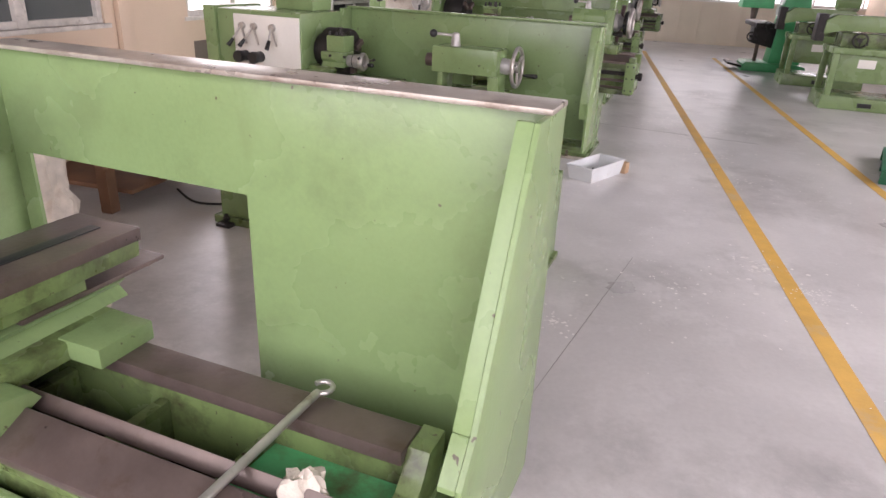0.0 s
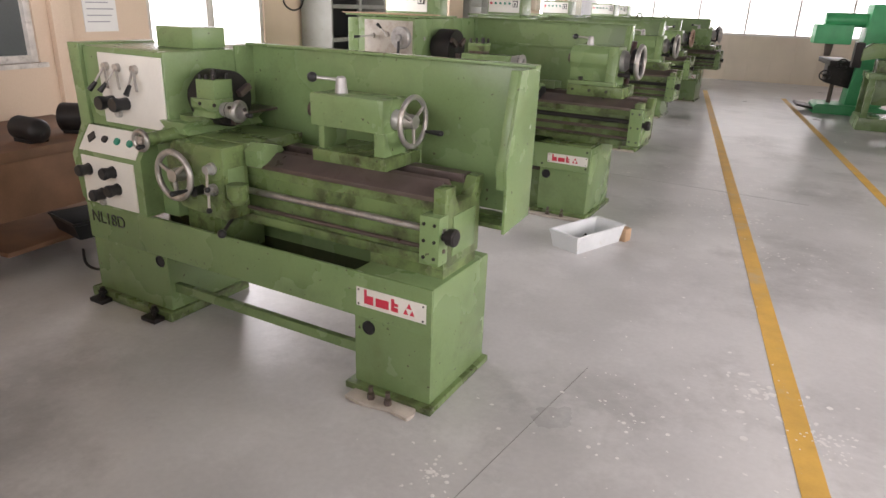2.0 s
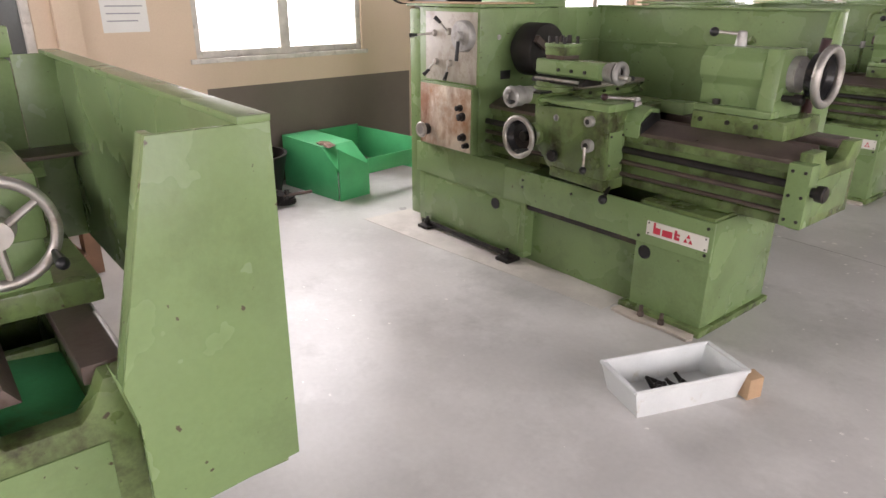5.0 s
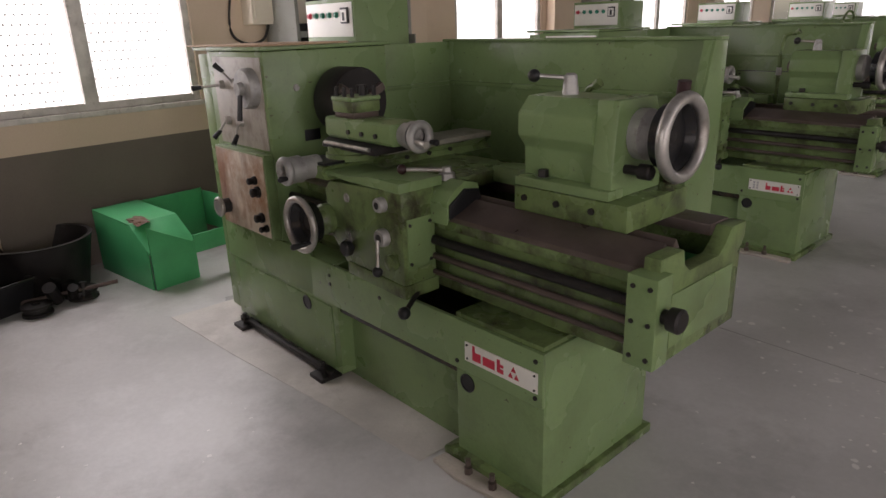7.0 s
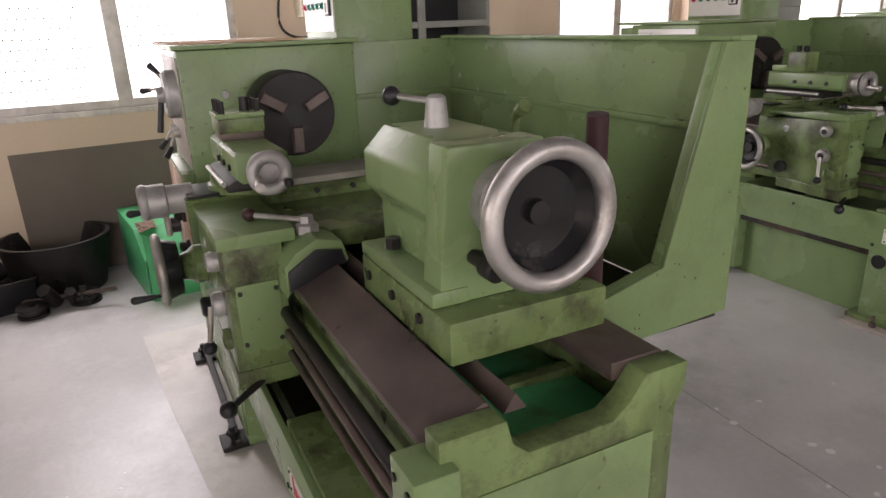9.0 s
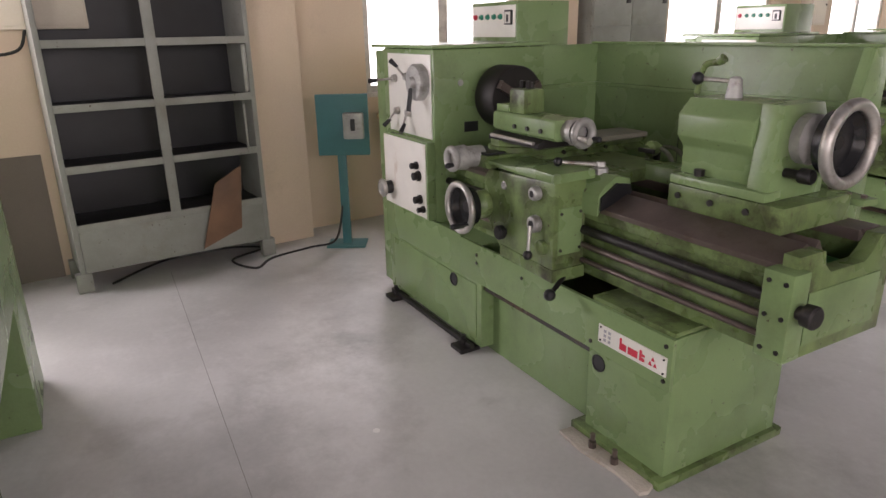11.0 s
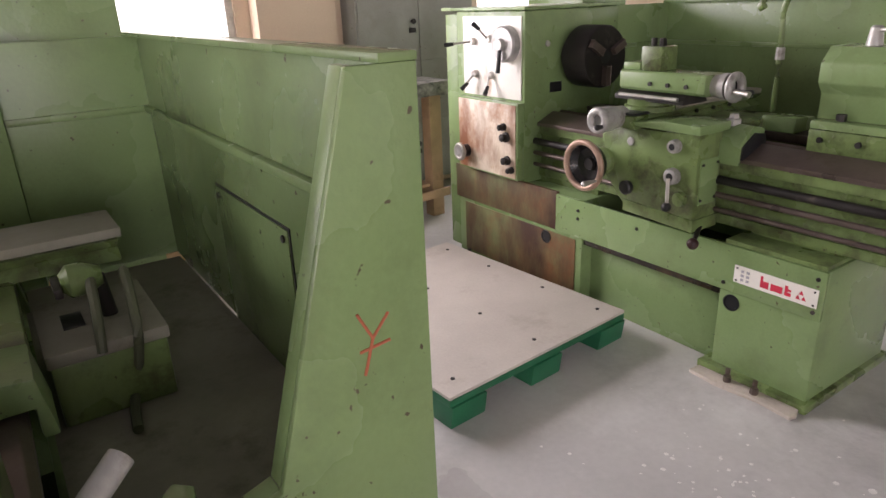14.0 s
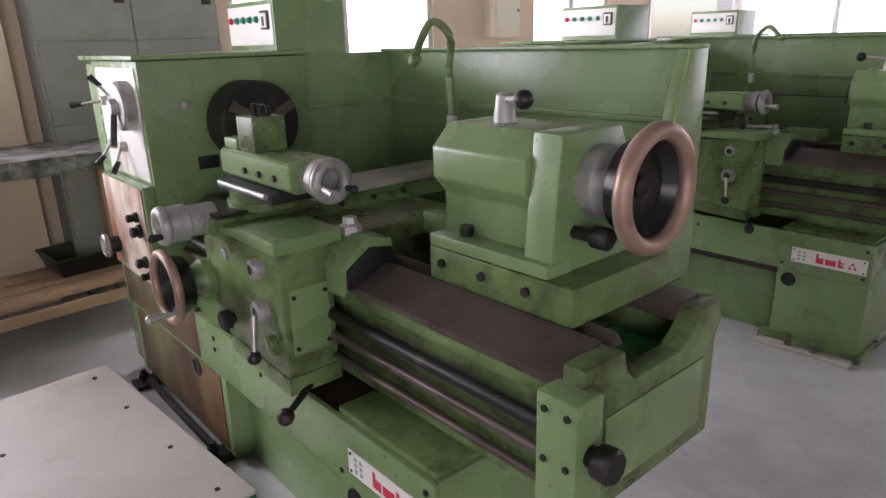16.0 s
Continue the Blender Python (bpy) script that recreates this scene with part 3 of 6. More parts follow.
def bed(L, xl, xr, yf, yb, top, low, end_x):
    """Cast bed: two flat ways on side walls with cross ribs, and a shaped end."""
    wide = (yb - yf) * 0.25
    bm = bx(B(), xl, xr, yf + 0.02, yf + 0.06, low, top - 0.03)
    b = part("bed", bm, GREEN_OILY, L, "oily green cast-iron lathe bed")
    part("upper_flange", bx(B(), xl, xr, yf + 0.003, yf + 0.03, top - 0.10, top - 0.045), GREEN_OILY, b)
    part("lower_flange", bx(B(), xl, xr, yf + 0.006, yf + 0.03, low, low + 0.04), GREEN_OILY, b)
    part("back_wall", bx(B(), xl, xr, yb - 0.06, yb - 0.02, low, top - 0.03), GREEN_OILY, b)
    for k in range(int((xr - xl - 0.2) / 0.3) + 1):
        x = xl + 0.1 + 0.3 * k
        part("cross_rib", bx(B(), x, x + 0.03, yf + 0.062, yb - 0.062, low + 0.03, top - 0.1, 0.003), GREEN_OILY, b)
    part("chute", prism(B(), [(yf + 0.06, low + 0.05), (yb - 0.06, low + 0.05), (yb - 0.06, top - 0.12), (yf + 0.06, top - 0.10)], xr - 0.36, xr - 0.02, "x", 0.003), PALE, b, "light green chip chute inside the bed")
    part("front_way", prism(B(), [(yf - 0.012, top - 0.06), (yf - 0.012, top - 0.042), (yf + wide * 0.82, top + 0.004), (yf + wide, top - 0.02), (yf + wide, top - 0.06)], xl, xr - 0.03, "x", 0.003), STEEL, b, "worn brown steel slideway")
    part("inner_way", prism(B(), [(yf + wide + 0.012, top - 0.03), (yf + wide + 0.035, top + 0.004), (yf + wide + 0.058, top - 0.03)], xl, xr - 0.03, "x", 0.003), STEEL, b)
    part("back_way", prism(B(), [(yb - wide, top - 0.035), (yb - wide, top), (yb - 0.005, top), (yb + 0.008, top - 0.012), (yb + 0.008, top - 0.035)], xl, xr - 0.03, "x", 0.003), STEEL, b)
    e = [(yf - 0.012, low), (yf - 0.012, top - 0.005), (yf + wide * 0.9, top - 0.005), (yf + wide, top - 0.05), (yf + wide * 1.25, top - 0.075), (yb - wide * 1.3, top - 0.075), (yb - wide, top - 0.05), (yb - wide * 0.7, top - 0.005), (yb + 0.012, top - 0.005), (yb + 0.012, top - 0.05), (yb - 0.01, top - 0.09), (yb - 0.01, low)]
    part("bed_end", prism(B(), e, xr - 0.03, end_x, "x", 0.004), GREEN_OILY, b)
    part("end_cover", bx(B(), end_x, end_x + 0.004, yf + 0.05, yb - 0.06, low + 0.04, top - 0.12, 0.002), GREEN, b)
    return b


def rods(L, x0, x1, y, zs, bracket, bz):
    for z, r, mt in zs:
        part("feed_rod", cy(B(), (x0, y, z), (x1, y, z), r, n=14), mt, L)
    bk = part("rod_bracket", bx(B(), *bracket, *bz, 0.006), GREEN, L)
    for i in range(3):
        for k in range(2):
            x = bracket[0] + 0.02 + k * (bracket[1] - bracket[0] - 0.04)
            z = bz[0] + 0.03 + i * (bz[1] - bz[0] - 0.06) / 2
            part("bolt", cy(B(), (x, bracket[2] - 0.004, z), (x, bracket[2] + 0.002, z), 0.007, n=8), IRON, bk)
    part("end_knob", turned(B(), (bracket[1] - 0.002, y, (bz[0] + bz[1]) / 2 + 0.02), (1, 0, 0), [(0, 0.02), (0.02, 0.02), (0.022, 0.032), (0.05, 0.034), (0.056, 0.028)], 20), IRON, bk)


def carriage(L, u0, u1, yf, yb, top, low, wheel, cross, rim, post, flat=False):
    """Saddle, apron and slides; post: x of the tool post."""
    s = part("saddle", bx(B(), u0 - 0.04, u1 + 0.02, yf - 0.02, yb + 0.03, top - 0.005, top + 0.045, 0.008), GREEN_OILY, L)
    for a, b in ((u1 + 0.01, u1 + 0.1), (u0 - 0.13, u0 - 0.04)):
        part("saddle_wing", prism(B(), [(yf - 0.03, top - 0.05), (yf - 0.03, top + 0.02), (yf + 0.01, top + 0.05), (yf + 0.10, top + 0.03), (yf + 0.12, top + 0.004)], a, b, "x", 0.006), GREEN, s)
    ap = part("apron", prism(B(), [(u0, top - 0.02), (u0, low + 0.09), (u0 + 0.07, low), (u1, low - 0.02), (u1, top + 0.04), (u0 + 0.05, top + 0.04)], yf - 0.145, yf - 0.005, "y", 0.008), GREEN_OILY, L, "oil-stained green apron gearbox")
    part("cover_plate", bx(B(), u1 - 0.03, u1 + 0.003, yf - 0.12, yf - 0.03, low + 0.06, low + 0.2, 0.003), GREEN, ap)
    for z in (low + 0.11, low + 0.2):
        k = part("selector", turned(B(), (u1 - 0.06, yf - 0.145, z), (0, -1, 0), [(0, 0.026), (0.012, 0.026), (0.014, 0.02), (0.04, 0.018)], 18), ALU, ap)
        part("lever_arm", cy(B(), (u1 - 0.06, yf - 0.175, z), (u1 - 0.05, yf - 0.19, z - 0.075), 0.006, n=8), CHROME, k)
        part("lever_ball", ball(B(), (u1 - 0.05, yf - 0.19, z - 0.08), 0.013), BLACK, k)
    part("push_knob", turned(B(), ((u0 + u1) / 2 + 0.04, yf - 0.145, low + 0.1), (0, -1, 0), [(0, 0.022), (0.03, 0.018), (0.05, 0.024)], 14), BLACK, ap)
    part("shift_arm", cy(B(), (u1 - 0.02, yf - 0.08, low - 0.01), (u1 + 0.03, yf - 0.2, low - 0.05), 0.008, n=10), IRON, ap)
    part("shift_knob", ball(B(), (u1 + 0.03, yf - 0.205, low - 0.052), 0.019), BLACK if rim is not COPPER else REDK, ap)
    handwheel(L, wheel, (0, -1, 0), 0.112, "apron_handwheel", rim, IRON if not flat else None, 3)
    cw = handwheel(L, cross, (0, -1, 0), 0.05, "cross_feed_wheel", CHROME, BLACK if not flat else None, 3, True, 0.02, 0.012)
    part("screw_collar", cy(B(), (cross[0], cross[1] + 0.005, cross[2]), (cross[0], yf - 0.02, cross[2]), 0.026, 0.034), GREEN_OILY, cw)
    pc = cross[0]
    part("cross_slide", prism(B(), [(pc - 0.09, top + 0.045), (pc - 0.06, top + 0.07), (pc - 0.09, top + 0.095), (pc + 0.09, top + 0.095), (pc + 0.06, top + 0.07), (pc + 0.09, top + 0.045)], yf - 0.06, yb + 0.1, "y", 0.003), STEEL if not flat else GREEN, L, "cross slide with a worn steel top")
    bmw = bx(B(), pc - 0.085, pc + 0.085, yf + 0.2, yb + 0.24, top + 0.095, top + 0.108, 0.004)
    part("slide_cover", bmw, STEEL, L)
    if post is None:
        return
    z0 = top + 0.095
    sw = part("swivel_base", cy(B(), (pc, yf + 0.09, z0), (pc, yf + 0.09, z0 + 0.02), 0.085), GREEN_OILY, L)
    cs = part("compound_slide", prism(B(), [(yf + 0.03, z0 + 0.02), (yf + 0.045, z0 + 0.045), (yf + 0.03, z0 + 0.06), (yf + 0.03, z0 + 0.10), (yf + 0.15, z0 + 0.10), (yf + 0.15, z0 + 0.02)], post - 0.09, pc + 0.16, "x", 0.005), GREEN, L)
    bm = B()
    for k in range(4):
        cy(bm, (post - 0.03 + k * 0.09, yf + 0.024, z0 + 0.08), (post - 0.03 + k * 0.09, yf + 0.032, z0 + 0.08), 0.008, n=6)
    part("gib_screws", bm, IRON, cs)
    handwheel(L, (pc + 0.25, yf + 0.09, z0 + 0.055), (1, 0, 0), 0.05, "compound_wheel", CHROME, BLACK, 3, True, 0.022, 0.014)
    part("compound_collar", cy(B(), (pc + 0.16, yf + 0.09, z0 + 0.055), (pc + 0.24, yf + 0.09, z0 + 0.055), 0.03, 0.042), ALU, cs)
    tp = part("tool_post", bx(B(), post - 0.055, post + 0.055, yf + 0.035, yf + 0.145, z0 + 0.10, z0 + 0.185, 0.006), GREEN, L)
    bm = B()
    for dx in (-0.04, 0, 0.04):
        for dy in (0.05, 0.13):
            cy(bm, (post + dx, yf + dy, z0 + 0.18), (post + dx, yf + dy, z0 + 0.205), 0.008, n=6)
    cy(bm, (post, yf + 0.09, z0 + 0.18), (post, yf + 0.09, z0 + 0.225), 0.016, 0.012, 12)
    part("clamp_bolts", bm, IRON, tp)


def big_carriage(L, w, cross_x, comp_x, rim, four_way):
    """Saddle, apron and slides of the heavy lathes; w: x of the apron handwheel."""
    yf, yb, top = 0.10, 0.56, 0.90
    u0, u1 = w - 0.03, w + 0.46
    ap = part("apron", prism(B(), [(u0 + 0.02, 0.90), (u0 + 0.04, 0.73), (u0 + 0.14, 0.625), (u1, 0.60), (u1, 0.958), (u0 + 0.06, 0.94)], -0.065, 0.085, "y", 0.010), GREEN_OILY, L, "oil-stained green apron gearbox")
    part("apron_foot", prism(B(), [(u0 + 0.15, 0.59), (u1 + 0.006, 0.575), (u1 + 0.006, 0.625), (u0 + 0.15, 0.64)], -0.07, 0.088, "y", 0.005), GREEN_OILY, ap)
    part("end_cover", bx(B(), u1 - 0.002, u1 + 0.004, -0.045, 0.065, 0.68, 0.86, 0.003), GREEN, ap)
    for z in (0.70, 0.84):
        for y in (-0.035, 0.055):
            part("cover_screw", cy(B(), (u1 + 0.003, y, z), (u1 + 0.009, y, z), 0.006, n=8), IRON, ap)
    part("apron_cap", prism(B(), [(u0 - 0.02, 0.935), (u0 + 0.10, 0.962), (u0 + 0.2, 0.955), (u1 - 0.14, 0.955), (u1 + 0.004, 0.955), (u1 + 0.004, 0.99), (u1 - 0.16, 0.992), (u0 + 0.2, 0.975), (u0 + 0.04, 0.978), (u0 - 0.03, 0.955)], -0.075, 0.12, "y", 0.006), GREEN, ap)
    for dz, r in ((0.903, 0.027), (0.785, 0.033)):
        k = part("selector", turned(B(), (u1 - 0.10, -0.063, dz), (0, -1, 0), [(0, r), (0.022, r), (0.03, r * 0.86), (0.032, r * 0.5), (0.026, r * 0.45)], 22), ALU, ap)
        part("selector_bore", cy(B(), (u1 - 0.10, -0.088, dz), (u1 - 0.10, -0.094, dz), r * 0.48, n=14), BLACK, k)
    part("lever_arm", cy(B(), (u1 - 0.10, -0.098, 0.78), (u1 - 0.085, -0.115, 0.685), 0.008, 0.007, 10), CHROME, ap)
    part("lever_ball", ball(B(), (u1 - 0.085, -0.117, 0.672), 0.019), BLACK, ap)
    part("lever_boss", turned(B(), (u1 - 0.06, -0.063, 0.70), (0, -1, 0), [(0, 0.03), (0.02, 0.028), (0.024, 0.012)], 18), GREEN_OILY, ap)
    part("push_knob", turned(B(), (u1 - 0.31, -0.063, 0.70), (0, -1, 0), [(0, 0.016), (0.014, 0.016), (0.016, 0.029), (0.036, 0.030), (0.042, 0.024)], 18), BLACK, ap)
    part("oil_sight", turned(B(), (u0 + 0.17, -0.063, 0.89), (0, -1, 0), [(0, 0.018), (0.006, 0.017), (0.007, 0.011), (0.004, 0.01)], 16), ALU, ap)
    part("shift_arm", cy(B(), (u1 - 0.02, 0.03, 0.60), (u1 + 0.04, -0.10, 0.555), 0.011, 0.009, 10), IRON, ap)
    part("shift_knob", ball(B(), (u1 + 0.042, -0.108, 0.552), 0.023), BLACK if rim is not COPPER else REDK, ap)
    handwheel(L, (w, -0.19, 0.785), (0, -1, 0), 0.112, "apron_handwheel", rim, IRON, 3)
    part("wheel_shaft", turned(B(), (w, -0.14, 0.785), (0, 1, 0), [(0, 0.038), (0.03, 0.045), (0.05, 0.06), (0.09, 0.06)], 20), GREEN_OILY, L)
    # saddle bridging the ways
    s = part("saddle", bx(B(), u0 + 0.02, u1 - 0.05, yf + 0.02, yb + 0.03, top - 0.004, top + 0.05, 0.010), GREEN_OILY, L)
    for a, b in ((u1 - 0.06, u1 + 0.085), (u0 - 0.10, u0 + 0.03)):
        part("saddle_wing", prism(B(), [(yf - 0.035, top - 0.07), (yf - 0.035, top + 0.012), (yf - 0.005, top + 0.045), (yf + 0.05, top + 0.075), (yf + 0.115, top + 0.06), (yf + 0.13, top + 0.006), (yf - 0.01, top - 0.03)], a, b, "x", 0.006), GREEN, s)
        part("wiper", prism(B(), [(yf - 0.03, top - 0.045), (yf - 0.028, top + 0.004), (yf + 0.045, top + 0.05), (yf + 0.11, top + 0.04), (yf + 0.12, top + 0.004)], b, b + 0.010, "x", 0.002), BLACK, s)
        part("rear_wing", prism(B(), [(yb - 0.13, top + 0.004), (yb - 0.12, top + 0.065), (yb + 0.03, top + 0.055), (yb + 0.045, top - 0.05), (yb + 0.02, top - 0.05), (yb + 0.02, top + 0.004)], a, b, "x", 0.006), GREEN, s)
    part("clamp_stud", turned(B(), (u1 - 0.01, yf + 0.055, top + 0.066), (0, 0, 1), [(0, 0.030), (0.022, 0.030), (0.028, 0.020), (0.045, 0.018)], 6), ALU, s)
    if rim is not COPPER:
        part("clamp_arm", cy(B(), (u1 - 0.01, yf + 0.055, top + 0.10), (u1 - 0.10, yf - 0.06, top + 0.108), 0.008, n=10), CHROME, s)
        part("clamp_knob", ball(B(), (u1 - 0.107, yf - 0.068, top + 0.109), 0.018), REDK if four_way else BLACK, s)
    # cross slide from the wheel back over the bed
    pc = cross_x
    cw = handwheel(L, (pc, -0.20, 0.985), (0, -1, 0), 0.055, "cross_feed_wheel", ALU, BLACK, 3, True, 0.02, 0.016)
    part("screw_collar", turned(B(), (pc, -0.19, 0.985), (0, 1, 0), [(0, 0.05), (0.05, 0.052), (0.055, 0.044), (0.13, 0.044)], 26), ALU, cw)
    part("cross_slide", prism(B(), [(pc - 0.10, top + 0.045), (pc - 0.07, top + 0.07), (pc - 0.10, top + 0.095), (pc + 0.10, top + 0.095), (pc + 0.07, top + 0.07), (pc + 0.10, top + 0.045)], -0.09, yb + 0.24, "y", 0.004), GREEN_OILY, L, "cross slide with a worn steel top")
    part("slide_cover", bx(B(), pc - 0.085, pc + 0.085, -0.085, 0.02, top + 0.096, top + 0.106, 0.003), BLACK, L)
    part("rear_table", bx(B(), pc - 0.09, pc + 0.09, 0.21, yb + 0.25, top + 0.096, top + 0.118, 0.004), DUST, L)
    for y in (0.30, 0.42, 0.54):
        part("slide_bolt", cy(B(), (pc + 0.098, y, top + 0.075), (pc + 0.108, y, top + 0.075), 0.009, n=8), IRON, L)
    z0, post = 0.998, comp_x - 0.37
    yc = 0.09
    sw = part("swivel_base", turned(B(), (pc + 0.02, yc, z0), (0, 0, 1), [(0, 0.105), (0.022, 0.105), (0.026, 0.095), (0.05, 0.095)], 32), GREEN_OILY, L)
    part("slide_base", prism(B(), [(yc - 0.085, z0 + 0.045), (yc - 0.085, z0 + 0.065), (yc - 0.055, z0 + 0.08), (yc + 0.055, z0 + 0.08), (yc + 0.075, z0 + 0.045)], post - 0.13, comp_x - 0.16, "x", 0.004), IRON, sw)
    part("gib_rail", cy(B(), (post - 0.10, yc - 0.09, z0 + 0.066), (comp_x - 0.18, yc - 0.09, z0 + 0.066), 0.008, n=10), CHROME, sw)
    cs = part("compound_slide", prism(B(), [(yc - 0.055, z0 + 0.081), (yc - 0.07, z0 + 0.095), (yc - 0.07, z0 + 0.155), (yc - 0.06, z0 + 0.163), (yc + 0.06, z0 + 0.163), (yc + 0.07, z0 + 0.155), (yc + 0.07, z0 + 0.081)], post - 0.12, comp_x - 0.08, "x", 0.006), GREEN, L)
    for k in range(3):
        x = post + 0.04 + k * 0.085
        part("gib_screw", cy(B(), (x, yc - 0.078, z0 + 0.115), (x, yc - 0.068, z0 + 0.115), 0.009, n=8), IRON, cs)
    part("compound_collar", turned(B(), (comp_x - 0.082, yc, z0 + 0.12), (1, 0, 0), [(0, 0.042), (0.03, 0.044), (0.035, 0.05), (0.06, 0.05)], 26), ALU, cs)
    handwheel(L, (comp_x, yc, z0 + 0.12), (1, 0, 0), 0.058, "compound_wheel", ALU, BLACK, 3, True, 0.022, 0.016)
    part("compound_handle", cy(B(), (comp_x + 0.0, yc - 0.03, z0 + 0.11), (comp_x + 0.085, yc - 0.045, z0 + 0.105), 0.009, 0.012, 12), CHROME, cs)
    zt = z0 + 0.163
    if four_way:
        tp = part("tool_post", bx(B(), post - 0.065, post + 0.065, yc - 0.065, yc + 0.065, zt + 0.02, zt + 0.062, 0.005), GREEN_OILY, L, "square four-way tool post")
        part("post_base", bx(B(), post - 0.06, post + 0.06, yc - 0.06, yc + 0.06, zt, zt + 0.02, 0.003), STEEL, tp)
        part("post_top", bx(B(), post - 0.068, post + 0.068, yc - 0.068, yc + 0.068, zt + 0.062, zt + 0.078, 0.004), GREEN, tp)
        for dx in (-0.05, 0.0, 0.05):
            for dy in (-0.05, 0.05):
                part("clamp_bolt", cy(B(), (post + dx, yc + dy, zt + 0.075), (post + dx, yc + dy, zt + 0.112), 0.009, n=6), IRON, tp)
    else:
        tp = part("tool_post", bx(B(), post - 0.03, post + 0.07, yc - 0.05, yc + 0.05, zt, zt + 0.095, 0.006), GREEN_OILY, L, "narrow dark tool post")
        part("post_shoe", bx(B(), post - 0.115, post - 0.03, yc - 0.055, yc + 0.055, zt, zt + 0.03, 0.005), GREEN, tp)
        for dx in (-0.01, 0.03):
            part("clamp_bolt", cy(B(), (post + dx, yc, zt + 0.094), (post + dx, yc, zt + 0.125), 0.012, n=6), IRON, tp)
    part("post_nut", cy(B(), (post + 0.02, yc + 0.02, zt + 0.07), (post + 0.02, yc + 0.02, zt + 0.118), 0.016, 0.012, 12), IRON, tp)


def tailstock(L, u0, u1, yc, top, zc, wheel_x, R, rim, wide=0.13, lever_side=-1, big=True):
    y0, y1 = yc - wide, yc + wide
    b = part("tailstock_base", bx(B(), u0 + (0.02 if not big else -0.005), u1 + (0.02 if not big else 0.07), y0 - (0.028 if big else -0.005), y1 + 0.05, top - 0.002, top + (0.08 if big else 0.05), 0.006), GREEN_OILY, L)
    h = zc + R * 0.78
    if big:
        prof = [(y0 + 0.03, top + 0.08), (y0 + 0.03, zc - 0.06), (y0 - 0.005, zc - 0.02), (y0 - 0.005, zc + 0.05), (y0 + 0.045, h), (y1 - 0.06, h), (y1 - 0.01, zc + 0.05), (y1 - 0.01, top + 0.08)]
        body = part("tailstock_body", prism(B(), prof, u0 - 0.012, u1 - 0.075, "x", 0.008), GREEN, L, "chunky green tailstock casting")
        prof = [(y0 - 0.01, top + 0.08), (y0 - 0.01, top + 0.1), (y0 + 0.015, h + 0.004), (y1 - 0.05, h + 0.004), (y1 + 0.0, zc), (y1, top + 0.08)]
        part("end_casting", prism(B(), prof, u1 - 0.075, u1, "x", 0.008), GREEN, body)
        part("clamp_shelf", bx(B(), u0 - 0.005, u1 + 0.005, y0 - 0.028, y0 + 0.05, top + 0.081, top + 0.112, 0.008), GREEN, body)
        for bxx in (u0 + 0.04, u0 + 0.17, u0 + 0.30):
            part("base_bolt", cy(B(), (bxx, y0 - 0.035, top + 0.045), (bxx, y0 - 0.027, top + 0.045), 0.011, n=8), IRON, b)
        part("lock_knob", turned(B(), (u1 - 0.002, y0 + 0.06, zc - 0.095), (1, 0, 0), [(0, 0.014), (0.05, 0.014), (0.052, 0.023), (0.085, 0.023), (0.09, 0.018)], 20), IRON, body)
        part("clamp_nut", cy(B(), (u0 + 0.08, y0 + 0.015, top + 0.11), (u0 + 0.08, y0 + 0.015, top + 0.135), 0.017, n=6), IRON, body)
    else:
        bm = bx(B(), u0, u1, y0 + 0.02, y1 - 0.02, zc - 0.05, h, 0.012)
        bx(bm, u0 + 0.03, u0 + 0.06, y0 + 0.035, y1 - 0.035, top + 0.045, zc - 0.045, 0.005)
        bx(bm, u1 - 0.05, u1, y0 + 0.03, y1 - 0.03, top + 0.045, zc - 0.045, 0.005)
        body = part("tailstock_body", bm, GREEN, L, "green arched tailstock casting")
    part("quill", cy(B(), (u0 - 0.06, yc, zc), (u0 + 0.01, yc, zc), 0.034), STEEL, body)
    part("bearing", turned(B(), (u1 - 0.002, yc, zc), (1, 0, 0), [(0, 0.075 if big else 0.04), (0.035, 0.075 if big else 0.04), (0.05, 0.055 if big else 0.03), (wheel_x - u1 - (0.06 if big else 0.02), 0.04 if big else 0.022)], 28), ALU, body)
    handwheel(L, (wheel_x, yc, zc), (1, 0, 0), R, "tailstock_handwheel", rim, IRON if big else None, 3, not big, 0.03 if not big else 0.025, R * (0.14 if big else 0.1))
    x = u0 + (u1 - u0) * 0.28
    p = part("clamp_post", turned(B(), (x, yc - 0.01, h - 0.003), (0, 0, 1), [(0, 0.027), (0.045, 0.022), (0.062, 0.02), (0.068, 0.013)], 20), ALU, body)
    part("clamp_bar", cy(B(), (x, yc - 0.01, h + 0.05), (x + lever_side * 0.1, yc - 0.06, h + 0.058), 0.007, n=10), CHROME, p)
    part("clamp_ball", ball(B(), (x + lever_side * 0.105, yc - 0.063, h + 0.058), 0.021), BLACK, p)


